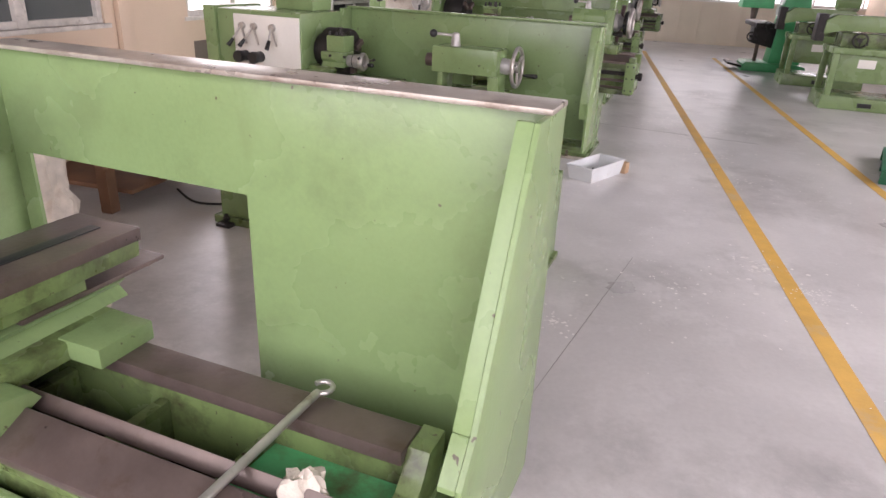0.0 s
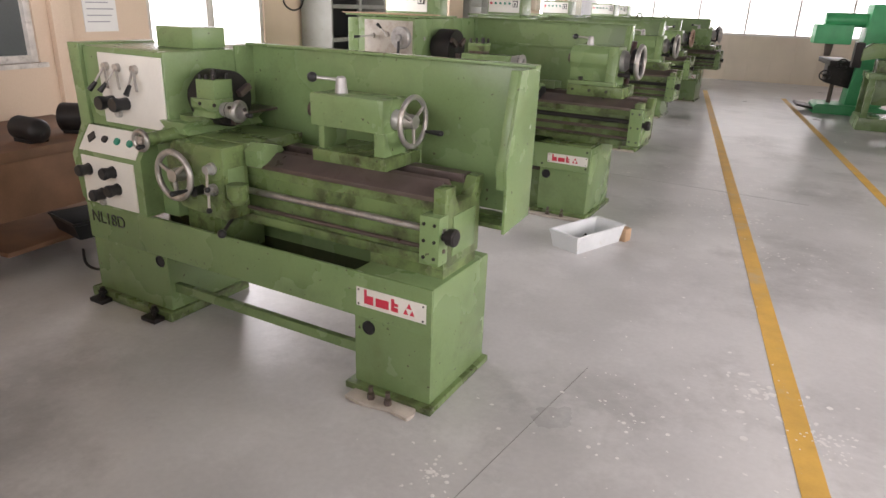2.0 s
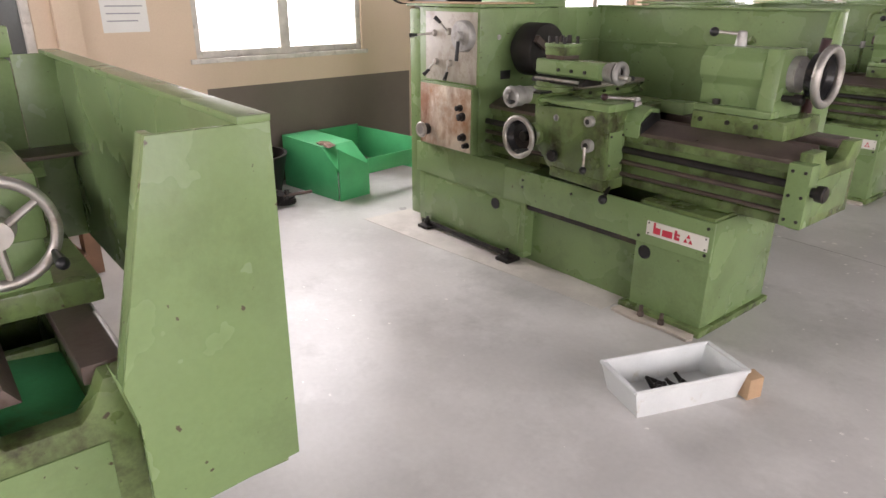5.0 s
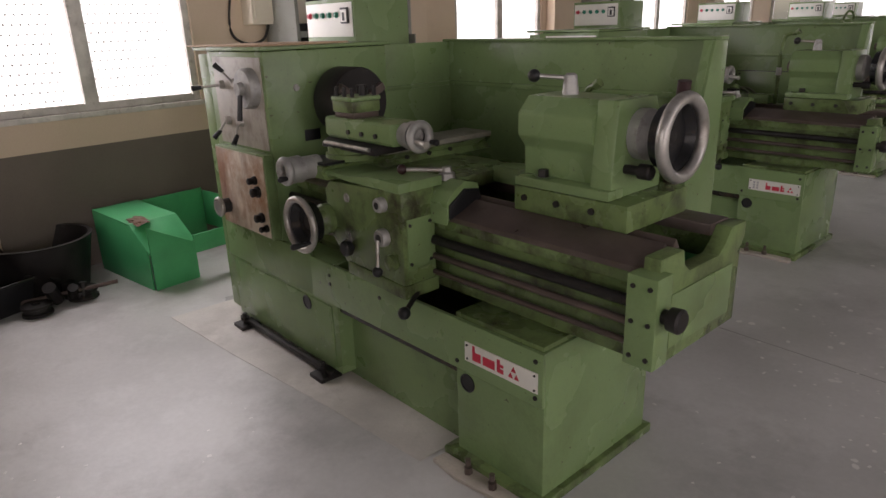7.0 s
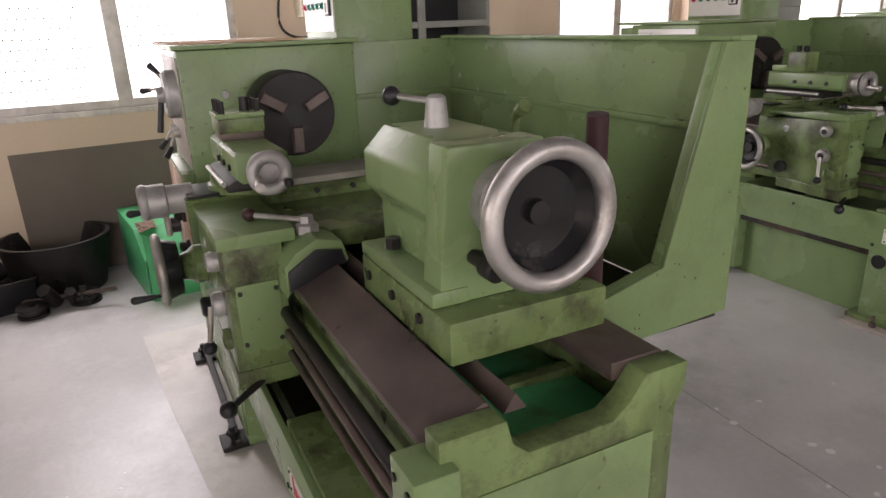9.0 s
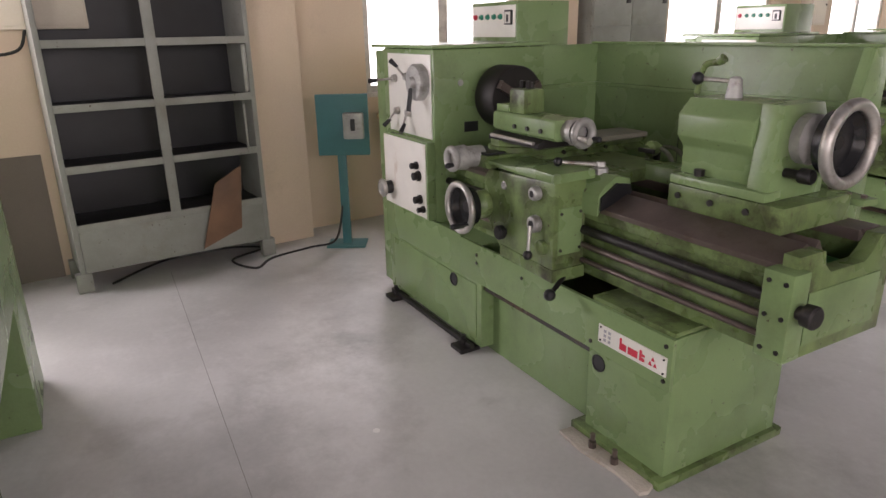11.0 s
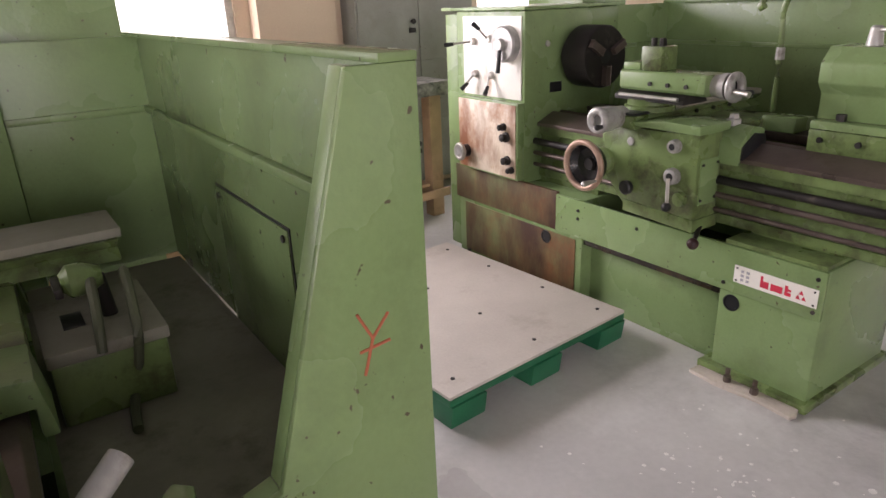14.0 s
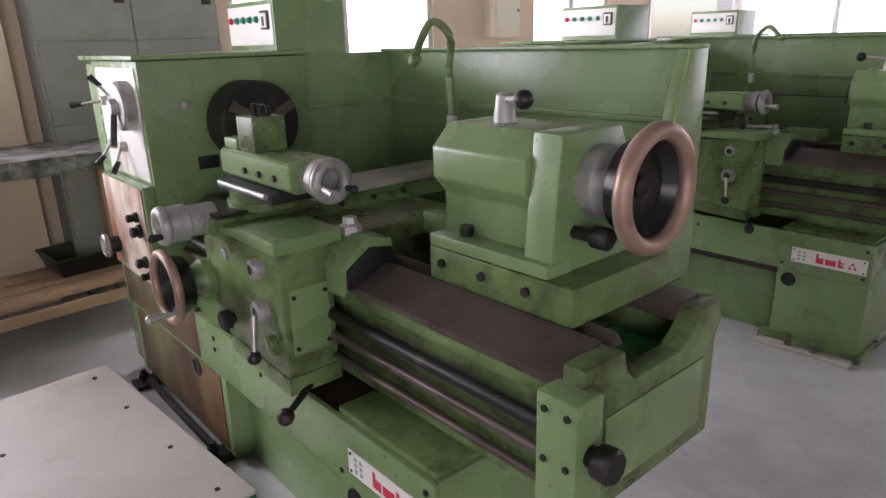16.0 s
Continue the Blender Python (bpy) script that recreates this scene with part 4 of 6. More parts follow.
def chuck(L, x0, x1, yc, zc, R):
    c = part("chuck", turned(B(), (x0, yc, zc), (1, 0, 0), [(0, R * 0.7), (0.05, R * 0.7), (0.052, R), (x1 - x0 - 0.01, R), (x1 - x0, R * 0.96)], 44), IRON, L, "dark greasy three-jaw chuck")
    for k in range(3):
        a = 0.5 + k * 2.094
        d = Vector((0, math.cos(a), math.sin(a)))
        s = Vector((0, -math.sin(a), math.cos(a)))
        o = Vector((x1 - 0.004, yc, zc))
        bm = B()
        vs = bmesh.ops.create_cube(bm, size=1)["verts"]
        for v in vs:
            e = v.co.copy()
            v.co = o + Vector((1, 0, 0)) * (e.x + 0.5) * 0.03 + d * (R * 0.6 + e.y * R * 0.6) + s * e.z * R * 0.24
        bmesh.ops.bevel(bm, geom=bm.edges[:], offset=0.003, segments=1, affect="EDGES")
        part("jaw", bm, STEEL, c)
    part("bore", cy(B(), (x1 - 0.002, yc, zc), (x1 + 0.002, yc, zc), R * 0.22), BLACK, c)


def cabinet(L, x0, x1, y0, y1, z1, front=WHITE):
    c = part("electric_cabinet", bx(B(), x0, x1, y0, y1, 0.0, z1, 0.006), GREEN, L, "green electric cabinet behind the headstock")
    p = part("switch_panel", bx(B(), x0 + 0.012, x1 - 0.012, y0 - 0.005, y0, z1 - 0.19, z1 - 0.02, 0.002), front, c)
    for k in range(5):
        x = x0 + 0.05 + k * (x1 - x0 - 0.2) / 4
        part("button", turned(B(), (x, y0 - 0.005, z1 - 0.08), (0, -1, 0), [(0, 0.016), (0.006, 0.016), (0.007, 0.011), (0.016, 0.011)], 14), RED if k == 0 else GREENK, p)
    part("meter", bx(B(), x1 - 0.105, x1 - 0.035, y0 - 0.016, y0 - 0.004, z1 - 0.125, z1 - 0.045, 0.006), BLACK, p)
    part("meter_face", bx(B(), x1 - 0.096, x1 - 0.044, y0 - 0.018, y0 - 0.015, z1 - 0.116, z1 - 0.056, 0), WHITE, p)
    part("meter_needle", bx(B(), x1 - 0.08, x1 - 0.06, y0 - 0.0195, y0 - 0.0175, z1 - 0.11, z1 - 0.07, 0), BLACK, p)


def big_lathe(m, label, rusty=False, rim=CHROME, symbols=True, lever_side=-1, left=-2.18, shift=0.10, deep=1.11, name="lathe", slide=(-1.03, -1.08, -0.64), four_way=False, grimy=False, door=False):
    L = thing(name, label, "lathe", m, "row of workshop lathes")
    hs = -1.55
    lower = RUSTGREEN if rusty else GREEN
    boxpart("pedestal", (-0.39, 0.0, 0.0, 0.59, 0.03, 0.55), GREEN, L, bev=0.008)
    part("base_flange", bx(B(), -0.43, 0.02, -0.035, 0.615, 0.0, 0.035, 0.006), GREEN_OILY, L)
    fp = boxpart("front_panel", (hs + 0.25, 0.002, -0.012, 0.004, 0.365, 0.55), GREEN, L, bev=0.003)
    boxpart("front_apron_sheet", (left + 0.04, hs + 0.25, -0.008, 0.012, 0.365, 0.56), lower if rusty else GREEN, L, bev=0.003)
    part("bolt_heads", _bolts([(-0.025, 0.395), (-0.37, 0.395), (-0.025, 0.52), (-0.8, 0.5), (-1.15, 0.5), (-1.15, 0.46)], -0.016), IRON, fp)
    boxpart("sump_tray", (hs + 0.2, -0.02, 0.012, 0.585, 0.33, 0.36), OIL, L, bev=0.0)
    boxpart("pedestal_top", (-0.392, -0.01, 0.006, 0.588, 0.54, 0.565), GREEN_OILY, L, bev=0.004)
    boxpart("rear_sheet", (hs, -0.39, 0.565, 0.585, 0.04, 0.55), GREEN, L, bev=0.002)
    boxpart("recessed_skirt", (hs + 0.3, -0.385, 0.07, 0.09, 0.0, 0.37), GREEN, L, bev=0.002)
    boxpart("head_base", (left + 0.06, -1.13, 0.0, 0.60, 0.03, 0.55), GREEN, L, bev=0.006)
    acc = boxpart("access_panel", (left + 0.12, -1.17, -0.005, 0.0, 0.05, 0.345), lower, L, bev=0.002)
    for x, z in ((-1.37, 0.31), (-0.335, 0.315)):
        part("lifting_hole", turned(B(), (x, -0.006 if x < -1 else 0.001, z), (0, -1, 0), [(0, 0.034), (0.004, 0.034), (0.0042, 0.029), (0.0012, 0.028)], 24), BLACK, L)
    pedestal_feet(L, (left + 0.2, -1.22), 0.0)
    mortar_pad(L, -0.42, 0.0, -0.10, -0.03)
    part("foot_rail", bx(B(), left + 0.14, -1.16, -0.045, -0.02, 0.02, 0.045, 0.004), IRON, L)
    # headstock
    boxpart("headstock", (left + 0.07, hs, 0.0, 0.66, 0.55, 1.40), GREEN, L, bev=0.012)
    boxpart("gear_cover", (left - 0.04, left + 0.068, 0.005, 0.64, 0.05, 1.385), GREEN, L, bev=0.008)
    boxpart("head_lid", (left - 0.05, hs + 0.015, -0.015, 0.68, 1.402, 1.418), GREEN, L, bev=0.004)
    p1 = boxpart("gear_panel", (left + 0.14, hs - 0.02, -0.006, 0.0, 0.975, 1.375), STAINED if rusty else GRIMY if grimy else WHITE, L, "off-white gear selector panel", 0.002)
    boxpart("feed_box", (left + 0.13, hs + 0.0, -0.045, 0.0, 0.57, 0.965), GREEN, L, bev=0.006)
    p2 = boxpart("feed_panel", (left + 0.14, hs - 0.012, -0.05, -0.045, 0.58, 0.955), RUST if rusty or grimy else STAINED, L, "rust-streaked feed gear panel", 0.002)
    d = part("speed_dial", turned(B(), (-1.665, -0.006, 1.245), (0, -1, 0), [(0, 0.088), (0.035, 0.088), (0.045, 0.08), (0.047, 0.03), (0.07, 0.026)], 36), ALU, L)
    part("dial_lever", cy(B(), (-1.665, -0.06, 1.245), (-1.655, -0.085, 1.11), 0.01, 0.012, 10), BLACK, d)
    lever(L, (-1.95, -0.006, 1.25), (-2.06, -0.09, 1.235))
    lever(L, (-1.81, -0.006, 1.265), (-1.86, -0.06, 1.33))
    lever(L, (-1.93, -0.006, 1.085), (-1.97, -0.06, 1.02))
    lever(L, (-1.80, -0.006, 1.085), (-1.78, -0.06, 1.01))
    for x, z, r in ((-1.65, 0.84, 0.02), (-1.63, 0.79, 0.026), (-1.62, 0.67, 0.024), (-1.585, 0.625, 0.018)):
        part("feed_knob", turned(B(), (x, -0.05, z), (0, -1, 0), [(0, r), (0.012, r), (0.014, r * 0.7), (0.035, r * 0.8), (0.04, r * 0.5)], 18), IRON, L)
    handwheel(L, (-1.97, -0.1, 0.67), (0, -1, 0), 0.05, "feed_selector", CHROME, BLACK, 3, False, 0.02, 0.012)
    part("selector_neck", cy(B(), (-1.97, -0.05, 0.67), (-1.97, -0.11, 0.67), 0.025, 0.03), ALU, L)
    part("oil_sight", turned(B(), (hs, 0.15, 1.24), (1, 0, 0), [(0, 0.016), (0.006, 0.014)], 14), ALU, L)
    boxpart("name_window", (hs, hs + 0.004, 0.17, 0.25, 1.0, 1.05), BLACK, L, bev=0.001)
    chuck(L, hs, hs + 0.2, 0.35, 1.17, 0.15)
    bed(L, hs, 0.28, 0.10, 0.56, 0.90, 0.58, 0.30)
    boxpart("bed_foot", (-0.36, -0.02, 0.13, 0.54, 0.56, 0.585), GREEN_OILY, L, bev=0.004)
    boxpart("bed_riser", (hs, -1.15, 0.12, 0.56, 0.54, 0.6), GREEN_OILY, L, bev=0.004)
    rods(L, hs, 0.30, 0.075, ((0.765, 0.017, IRON), (0.705, 0.012, STEEL), (0.645, 0.010, STEEL)), (0.235, 0.325, 0.035, 0.11), (0.60, 0.86))
    big_carriage(L, *slide, rim, four_way)
    tailstock(L, -0.40 + shift, -0.05 + shift, 0.36, 0.90, 1.16, 0.085 + shift, 0.13, rim, 0.13, lever_side)
    guard(L, hs - 0.02, -0.07, 0.66, deep, 1.40, 0.72, deep - 0.09, (deep - 0.23, 0.885), 0.60)
    boxpart("rear_tray", (-1.53, -0.085, 0.588, deep - 0.015, 0.70, 0.718), DUST if door else OIL, L, "dark dusty chip tray behind the bed", bev=0.002)
    boxpart("tray_end", (-0.085, 0.06, 0.60, 0.80, 0.66, 0.70), GREEN_OILY, L, bev=0.003)
    boxpart("guard_bracket", (-0.5, -0.4, 0.57, deep - 0.013, 0.55, 0.70), GREEN, L, bev=0.004)
    if door:
        dr = boxpart("guard_door", (-0.96, -0.52, deep - 0.017, deep - 0.0125, 0.72, 1.07), GREEN, L, bev=0.002)
        part("door_seam", bx(B(), -0.966, -0.514, deep - 0.0145, deep - 0.0122, 0.715, 1.076, 0), BLACK, dr)
        for x, z in ((-0.94, 1.05), (-0.54, 1.05), (-0.54, 0.8)):
            part("door_screw", cy(B(), (x, deep - 0.021, z), (x, deep - 0.016, z), 0.008, n=8), IRON, dr)
        mk = B()
        for y0, z0, y1, z1 in ((0.945, 1.10, 0.965, 1.06), (0.99, 1.09, 0.965, 1.06), (0.965, 1.06, 0.95, 1.01), (0.945, 1.045, 0.99, 1.05)):
            tube(mk, [(-0.0695, y0, z0), (-0.0695, y1, z1)], 0.0022, 6)
        part("chalk_mark", mk, CHALK, L, "red chalk scribble")
    plate(L, -0.33, -0.015, 0.412, 0.482, -0.012, symbols)
    cabinet(L, left - 0.12, left + 0.34, 0.69, 1.05, 1.63)
    return L


def _bolts(spots, y):
    bm = B()
    for x, z in spots:
        cy(bm, (x, y, z), (x, y + 0.006, z), 0.008, n=8)
    return bm


def small_lathe(m, label, tail=True, ytop=0.43):
    L = thing("lathe", label, "lathe", m, "row of workshop lathes")
    hs = -1.42
    boxpart("pedestal", (-0.36, 0.0, 0.0, 0.47, 0.03, 0.525), GREEN, L, bev=0.008)
    part("base_flange", bx(B(), -0.39, 0.02, -0.03, 0.49, 0.0, 0.03, 0.006), GREEN_OILY, L)
    boxpart("front_panel", (-2.02, 0.002, -0.01, 0.006, 0.335, 0.525), GREEN, L, bev=0.003)
    boxpart("sump_tray", (-2.0, -0.36, 0.006, 0.46, 0.335, 0.355), OIL, L, bev=0.0)
    boxpart("rear_sheet", (-2.0, -0.36, 0.45, 0.468, 0.335, 0.525), GREEN, L, bev=0.002)
    boxpart("head_base", (-2.02, -1.47, 0.0, 0.47, 0.03, 0.335), GREEN, L, bev=0.006)
    part("head_flange", bx(B(), -2.06, -1.45, -0.03, 0.49, 0.0, 0.05, 0.008), GREEN_OILY, L)
    part("foot_bar", bx(B(), -1.48, -0.36, 0.03, 0.06, 0.14, 0.185, 0.003), GREEN, L)
    part("lifting_hole", turned(B(), (-0.29, 0.001, 0.29), (0, -1, 0), [(0, 0.03), (0.004, 0.03), (0.0042, 0.026), (0.0012, 0.025)], 24), BLACK, L)
    part("lifting_hole", turned(B(), (-1.52, 0.001, 0.3), (0, -1, 0), [(0, 0.03), (0.004, 0.03), (0.0042, 0.026), (0.0012, 0.025)], 24), BLACK, L)
    pedestal_feet(L, (-1.95, -1.55), 0.0)
    mortar_pad(L, -0.34, -0.04, -0.10, -0.025)
    plate(L, -0.34, -0.02, 0.385, 0.465, -0.01, False)
    # headstock
    boxpart("headstock", (-1.98, hs, 0.06, 0.48, 0.525, 1.275), GREEN, L, bev=0.012)
    part("gear_cover", prism(B(), [(0.0, 0.53), (-0.02, 0.76), (0.05, 0.9), (0.04, 1.285), (0.47, 1.285), (0.47, 0.53)], -2.06, -1.98, "x", 0.006), GREEN, L)
    p = boxpart("gear_panel", (-1.86, hs - 0.01, 0.052, 0.06, 0.93, 1.25), WHITE, L, "white gear selector panel", 0.002)
    for k, x in enumerate((-1.80, -1.72, -1.6)):
        lever(L, (x, 0.055, 1.19), (x + (-0.05, -0.055, 0.0)[k], 0.0, 1.1))
        part("lever_shank", cy(B(), (x, 0.04, 1.19), (x + 0.05, 0.01, 1.1), 0.006, n=8), CHROME, p)
    for x in (-1.79, -1.69):
        part("panel_knob", turned(B(), (x, 0.055, 1.03), (0, -1, 0), [(0, 0.03), (0.04, 0.028), (0.07, 0.034), (0.08, 0.03)], 18), BLACK, p)
    part("panel_dial", turned(B(), (-1.75, 0.055, 0.98), (0, -1, 0), [(0, 0.022), (0.02, 0.018)], 18), ALU, p)
    part("switch_housing", prism(B(), [(-0.04, 0.53), (-0.04, 0.80), (0.03, 0.91), (0.09, 0.91), (0.09, 0.53)], -1.98, -1.52, "x", 0.006), GREEN, L)
    sp = part("switch_panel", prism(B(), [(-0.044, 0.80), (0.026, 0.91), (0.03, 0.908), (-0.04, 0.798)], -1.96, -1.55, "x", 0.001), WHITE, L)
    for k in range(3):
        part("button", turned(B(), (-1.80 + k * 0.09, -0.006, 0.858), (0, -0.84, 0.54), [(0, 0.018), (0.012, 0.016)], 16), GREENK if k else BLACK, sp)
    part("rocker", turned(B(), (-1.9, -0.006, 0.858), (0, -0.84, 0.54), [(0, 0.03), (0.008, 0.028)], 4), BLACK, sp)
    fp = boxpart("feed_panel", (-1.95, -1.57, -0.046, -0.04, 0.545, 0.775), WHITE, L, "white feed gear panel", 0.002)
    for x, z in ((-1.9, 0.71), (-1.72, 0.72), (-1.82, 0.60), (-1.70, 0.64)):
        part("feed_knob", turned(B(), (x, -0.046, z), (0, -1, 0), [(0, 0.03), (0.02, 0.024), (0.05, 0.03), (0.06, 0.024)], 18), BLACK, fp)
    part("feed_dial", turned(B(), (-1.82, -0.046, 0.56), (0, -1, 0), [(0, 0.02), (0.015, 0.016)], 16), ALU, fp)
    boxpart("top_box", (-1.75, -1.5, 0.30, 0.5, 1.275, 1.37), GREEN, L, bev=0.006)
    chuck(L, hs, hs + 0.19, 0.26, 1.075, 0.125)
    top = 0.89 if tail else 0.65
    if tail:
        bed(L, hs, -0.03, 0.10, 0.39, 0.89, 0.57, -0.01)
    else:
        bed(L, hs, -0.03, 0.02, 0.41, 0.65, 0.36, -0.01)
    boxpart("bed_foot", (-0.36, -0.02, 0.11, 0.38, 0.335, top - 0.315), GREEN_OILY, L, bev=0.004)
    boxpart("bed_riser", (hs, -1.2, 0.11, 0.38, 0.35, 0.6), GREEN_OILY, L, bev=0.004)
    if tail:
        rods(L, hs, 0.0, 0.075, ((0.73, 0.014, CHROME), (0.655, 0.009, STEEL)), (-0.09, -0.005, 0.04, 0.11), (0.60, 0.79))
    if tail:
        carriage(L, -1.32, -0.98, 0.09, 0.39, 0.89, 0.64, (-1.2, -0.12, 0.80), (-1.36, -0.14, 0.93), CHROME, -1.25, True)
        part("oil_cup", turned(B(), (-0.93, -0.03, 0.70), (0, 0, 1), [(0, 0.03), (0.03, 0.045), (0.08, 0.045), (0.085, 0.04)], 20), GREEN_OILY, L)
        tailstock(L, -0.70, -0.34, 0.26, 0.89, 1.08, -0.26, 0.105, CHROME, 0.11, -1, False)
    else:
        carriage(L, -1.3, -0.92, 0.02, 0.41, 0.65, 0.45, (-1.28, -0.16, 0.58), (-1.05, -0.16, 0.70), CHROME, None, True)
        tb = part("slotted_table", bx(B(), -1.15, -0.93, -0.08, 0.55, 0.845, 0.88, 0.004), STEEL, L, "worn slotted cross-slide table")
        part("table_body", prism(B(), [(-1.14, 0.80), (-0.94, 0.80), (-0.935, 0.844), (-1.145, 0.844)], -0.07, 0.545, "y", 0.003), GREEN_OILY, tb)
        part("table_slot", bx(B(), -1.045, -1.01, 0.16, 0.50, 0.8795, 0.8825, 0.001), BLACK, tb)
        part("table_support", bx(B(), -1.13, -0.97, 0.0, 0.40, 0.755, 0.80, 0.004), GREEN_OILY, tb)
        part("saddle_end", bx(B(), -0.93, -0.80, 0.27, 0.43, 0.648, 0.70, 0.006), GREEN, L)
    cut = (-1.36, -0.62, 0.55, 1.005) if not tail else (-0.62, -0.42, 0.92, 1.02)
    guard(L, hs + 0.0, 0.11, 0.48, 0.61, 1.29, 0.68 if tail else 0.40, ytop, (0.345, 0.92) if tail else (0.25, 0.79), 0.36 if tail else 0.19, cut, False, 0.003 if tail else 0.07, None if tail else LIP)
    boxpart("guard_bracket", (-0.2, -0.1, 0.385, 0.6, top - 0.29, top - 0.23), GREEN, L, bev=0.004)
    boxpart("rear_tray", (-0.35, 0.09, 0.42, 0.6, top - 0.235, top - 0.215), GREEN_OILY, L, bev=0.003)
    if tail:
        cu = bpy.data.curves.new("model_letters", "FONT")
        cu.body, cu.size, cu.extrude, cu.align_x = "NL18D", 0.085, 0.002, "LEFT"
        ob = new("model_letters", cu)
        ob.parent = L
        ob.matrix_basis = pose(-1.99, -0.011, 0.425, 90, 0, 0)
        cu.materials.append(BLACK)
    return L


A_X, A_Y = -0.285, 0.26
small_lathe(pose(A_X, A_Y, 0), "green lathe with bare bed, oiled dark, beside the aisle", tail=False, ytop=0.485)
small_lathe(pose(-0.61, 2.72, 0), "olive green lathe with white gear panels and chrome handwheels")
big_lathe(pose(-0.895, 5.53, 0), "dark green lathe with rust-streaked lower gear panel", symbols=False, four_way=True, grimy=True)
D = big_lathe(pose(-1.232, 8.42, 0), "olive green lathe with chrome-rimmed tailstock wheel", lever_side=-1, shift=0.14, deep=1.05, slide=(-1.0, -1.04, -0.58), door=True)
E_L = big_lathe(pose(-1.574, 11.26, 0), "weathered green lathe with heavily rusted headstock base beside a pallet", rusty=True, rim=COPPER, lever_side=1, shift=0.16, slide=(-0.96, -0.88, -0.48))
for k in (1, 2):
    copy_thing(D, pose(-1.12 - 0.36 * k, 11.26 + 2.4 * k, 0))["label"] = "olive green lathe further along the row"


# ---- loose things ----
def coolant_pipe(parent_pose, bent):
    t = thing("coolant_pipe", "bent green coolant pipe with valve clipped to the lathe", "pipe", parent_pose)
    part("pipe", tube(B(), arc(bent), 0.012), GREEN_OILY, t)
    part("valve", cy(B(), Vector(bent[1]) - Vector((0, 0, 0.03)), Vector(bent[1]) + Vector((0, 0, 0.02)), 0.02, 0.018, 8), ALU, t)
    part("nozzle", cy(B(), Vector(bent[-1]), Vector(bent[-1]) + Vector((0.02, 0, 0.015)), 0.015, 0.018, 12), GREEN_OILY, t)


coolant_pipe(pose(-1.232, 8.42, 0), [(-0.44, 0.51, 0.90), (-0.44, 0.51, 1.12), (-0.44, 0.51, 1.27), (-0.42, 0.51, 1.345), (-0.36, 0.51, 1.36)])
coolant_pipe(pose(-0.895, 5.53, 0), [(-0.36, 0.64, 0.72), (-0.36, 0.64, 1.05), (-0.36, 0.64, 1.2), (-0.33, 0.63, 1.25), (-0.30, 0.62, 1.26)])
coolant_pipe(pose(-1.574, 11.26, 0), [(-0.62, 0.62, 0.95), (-0.62, 0.62, 1.2), (-0.63, 0.62, 1.36), (-0.60, 0.6, 1.45), (-0.64, 0.56, 1.49), (-0.68, 0.52, 1.38)])
coolant_pipe(pose(-1.48, 13.66, 0), [(-0.9, 0.62, 0.95), (-0.9, 0.62, 1.2), (-0.9, 0.62, 1.36), (-0.87, 0.6, 1.43), (-0.8, 0.56, 1.46), (-0.72, 0.52, 1.40)])

solo("steel_bar", cy(B(), (-0.86, 6.10, 0.898), (-0.81, 6.06, 1.30), 0.024, 0.02, 20), REDK, "dark red round bar standing behind the tailstock", "metal bar")
bmk = cy(B(), (-1.232 + 0.10, 8.42 + 0.44, 0.915), (-1.232 - 0.06, 8.42 + 0.655, 1.03), 0.013, 0.015, 14)
solo("tommy_bar", bmk, ALU, "pale steel bar leaning beside the tailstock", "metal bar")
cp = thing("clamp_plate", "green shaped clamp plate bolted at the bed end", "clamp", pose(-1.232, 8.42, 0))
part("plate", prism(B(), [(-0.09, 0.70), (-0.06, 0.67), (0.06, 0.63), (0.11, 0.59), (0.17, 0.60), (0.18, 0.66), (0.08, 0.69), (-0.07, 0.72)], 0.93, 0.952, "z", 0.004), GREEN, cp)
part("block", bx(B(), -0.03, 0.11, 0.60, 0.68, 0.702, 0.929, 0.006), GREEN, cp)
for x, y in ((0.02, 0.665), (0.10, 0.63), (0.15, 0.63)):
    part("bolt", cy(B(), (x, y, 0.951), (x, y, 0.962), 0.010, n=6), STEEL, cp)

loops = [(-0.78 + 0.10 * math.cos(k * 0.5) * (1 + 0.2 * (k > 12)), 0.70 + 0.005 * k, 0.86 + 0.11 * math.sin(k * 0.5)) for k in range(22)]
solo("coolant_hose", tube(B(), arc(loops + [(-0.70, 0.74, 0.74), (-0.58, 0.72, 0.733)], 3), 0.010, 8), CLOTH_GREEN, "grey-green coolant hose coiled behind the tailstock", "hose", m=pose(-1.232, 8.42, 0))
pm = thing("steady_rest", "oily cast clamp assembly behind the bed of the lathe", "clamp", pose(-1.232 - 0.84, 8.42 + 0.71, 0.719))
part("block", bx(B(), -0.14, 0.15, -0.10, 0.11, 0.0, 0.13, 0.008), GREEN_OILY, pm)
part("block_top", bx(B(), -0.145, 0.155, -0.105, 0.115, 0.131, 0.158, 0.004), DUST, pm, "dusty brown top plate")
part("top_slot", bx(B(), -0.03, 0.05, -0.06, -0.02, 0.1575, 0.1605, 0.001), BLACK, pm)
part("stem", cy(B(), (0.02, 0.03, 0.157), (0.03, 0.02, 0.25), 0.016, n=12), IRON, pm)
part("valve_body", turned(B(), (0.03, 0.0, 0.25), (0, -1, 0), [(-0.03, 0.02), (0.0, 0.034), (0.03, 0.034), (0.045, 0.018)], 18), GREEN_OILY, pm)
part("valve_lever", bx(B(), -0.01, 0.08, -0.06, -0.045, 0.235, 0.255, 0.004), IRON, pm)

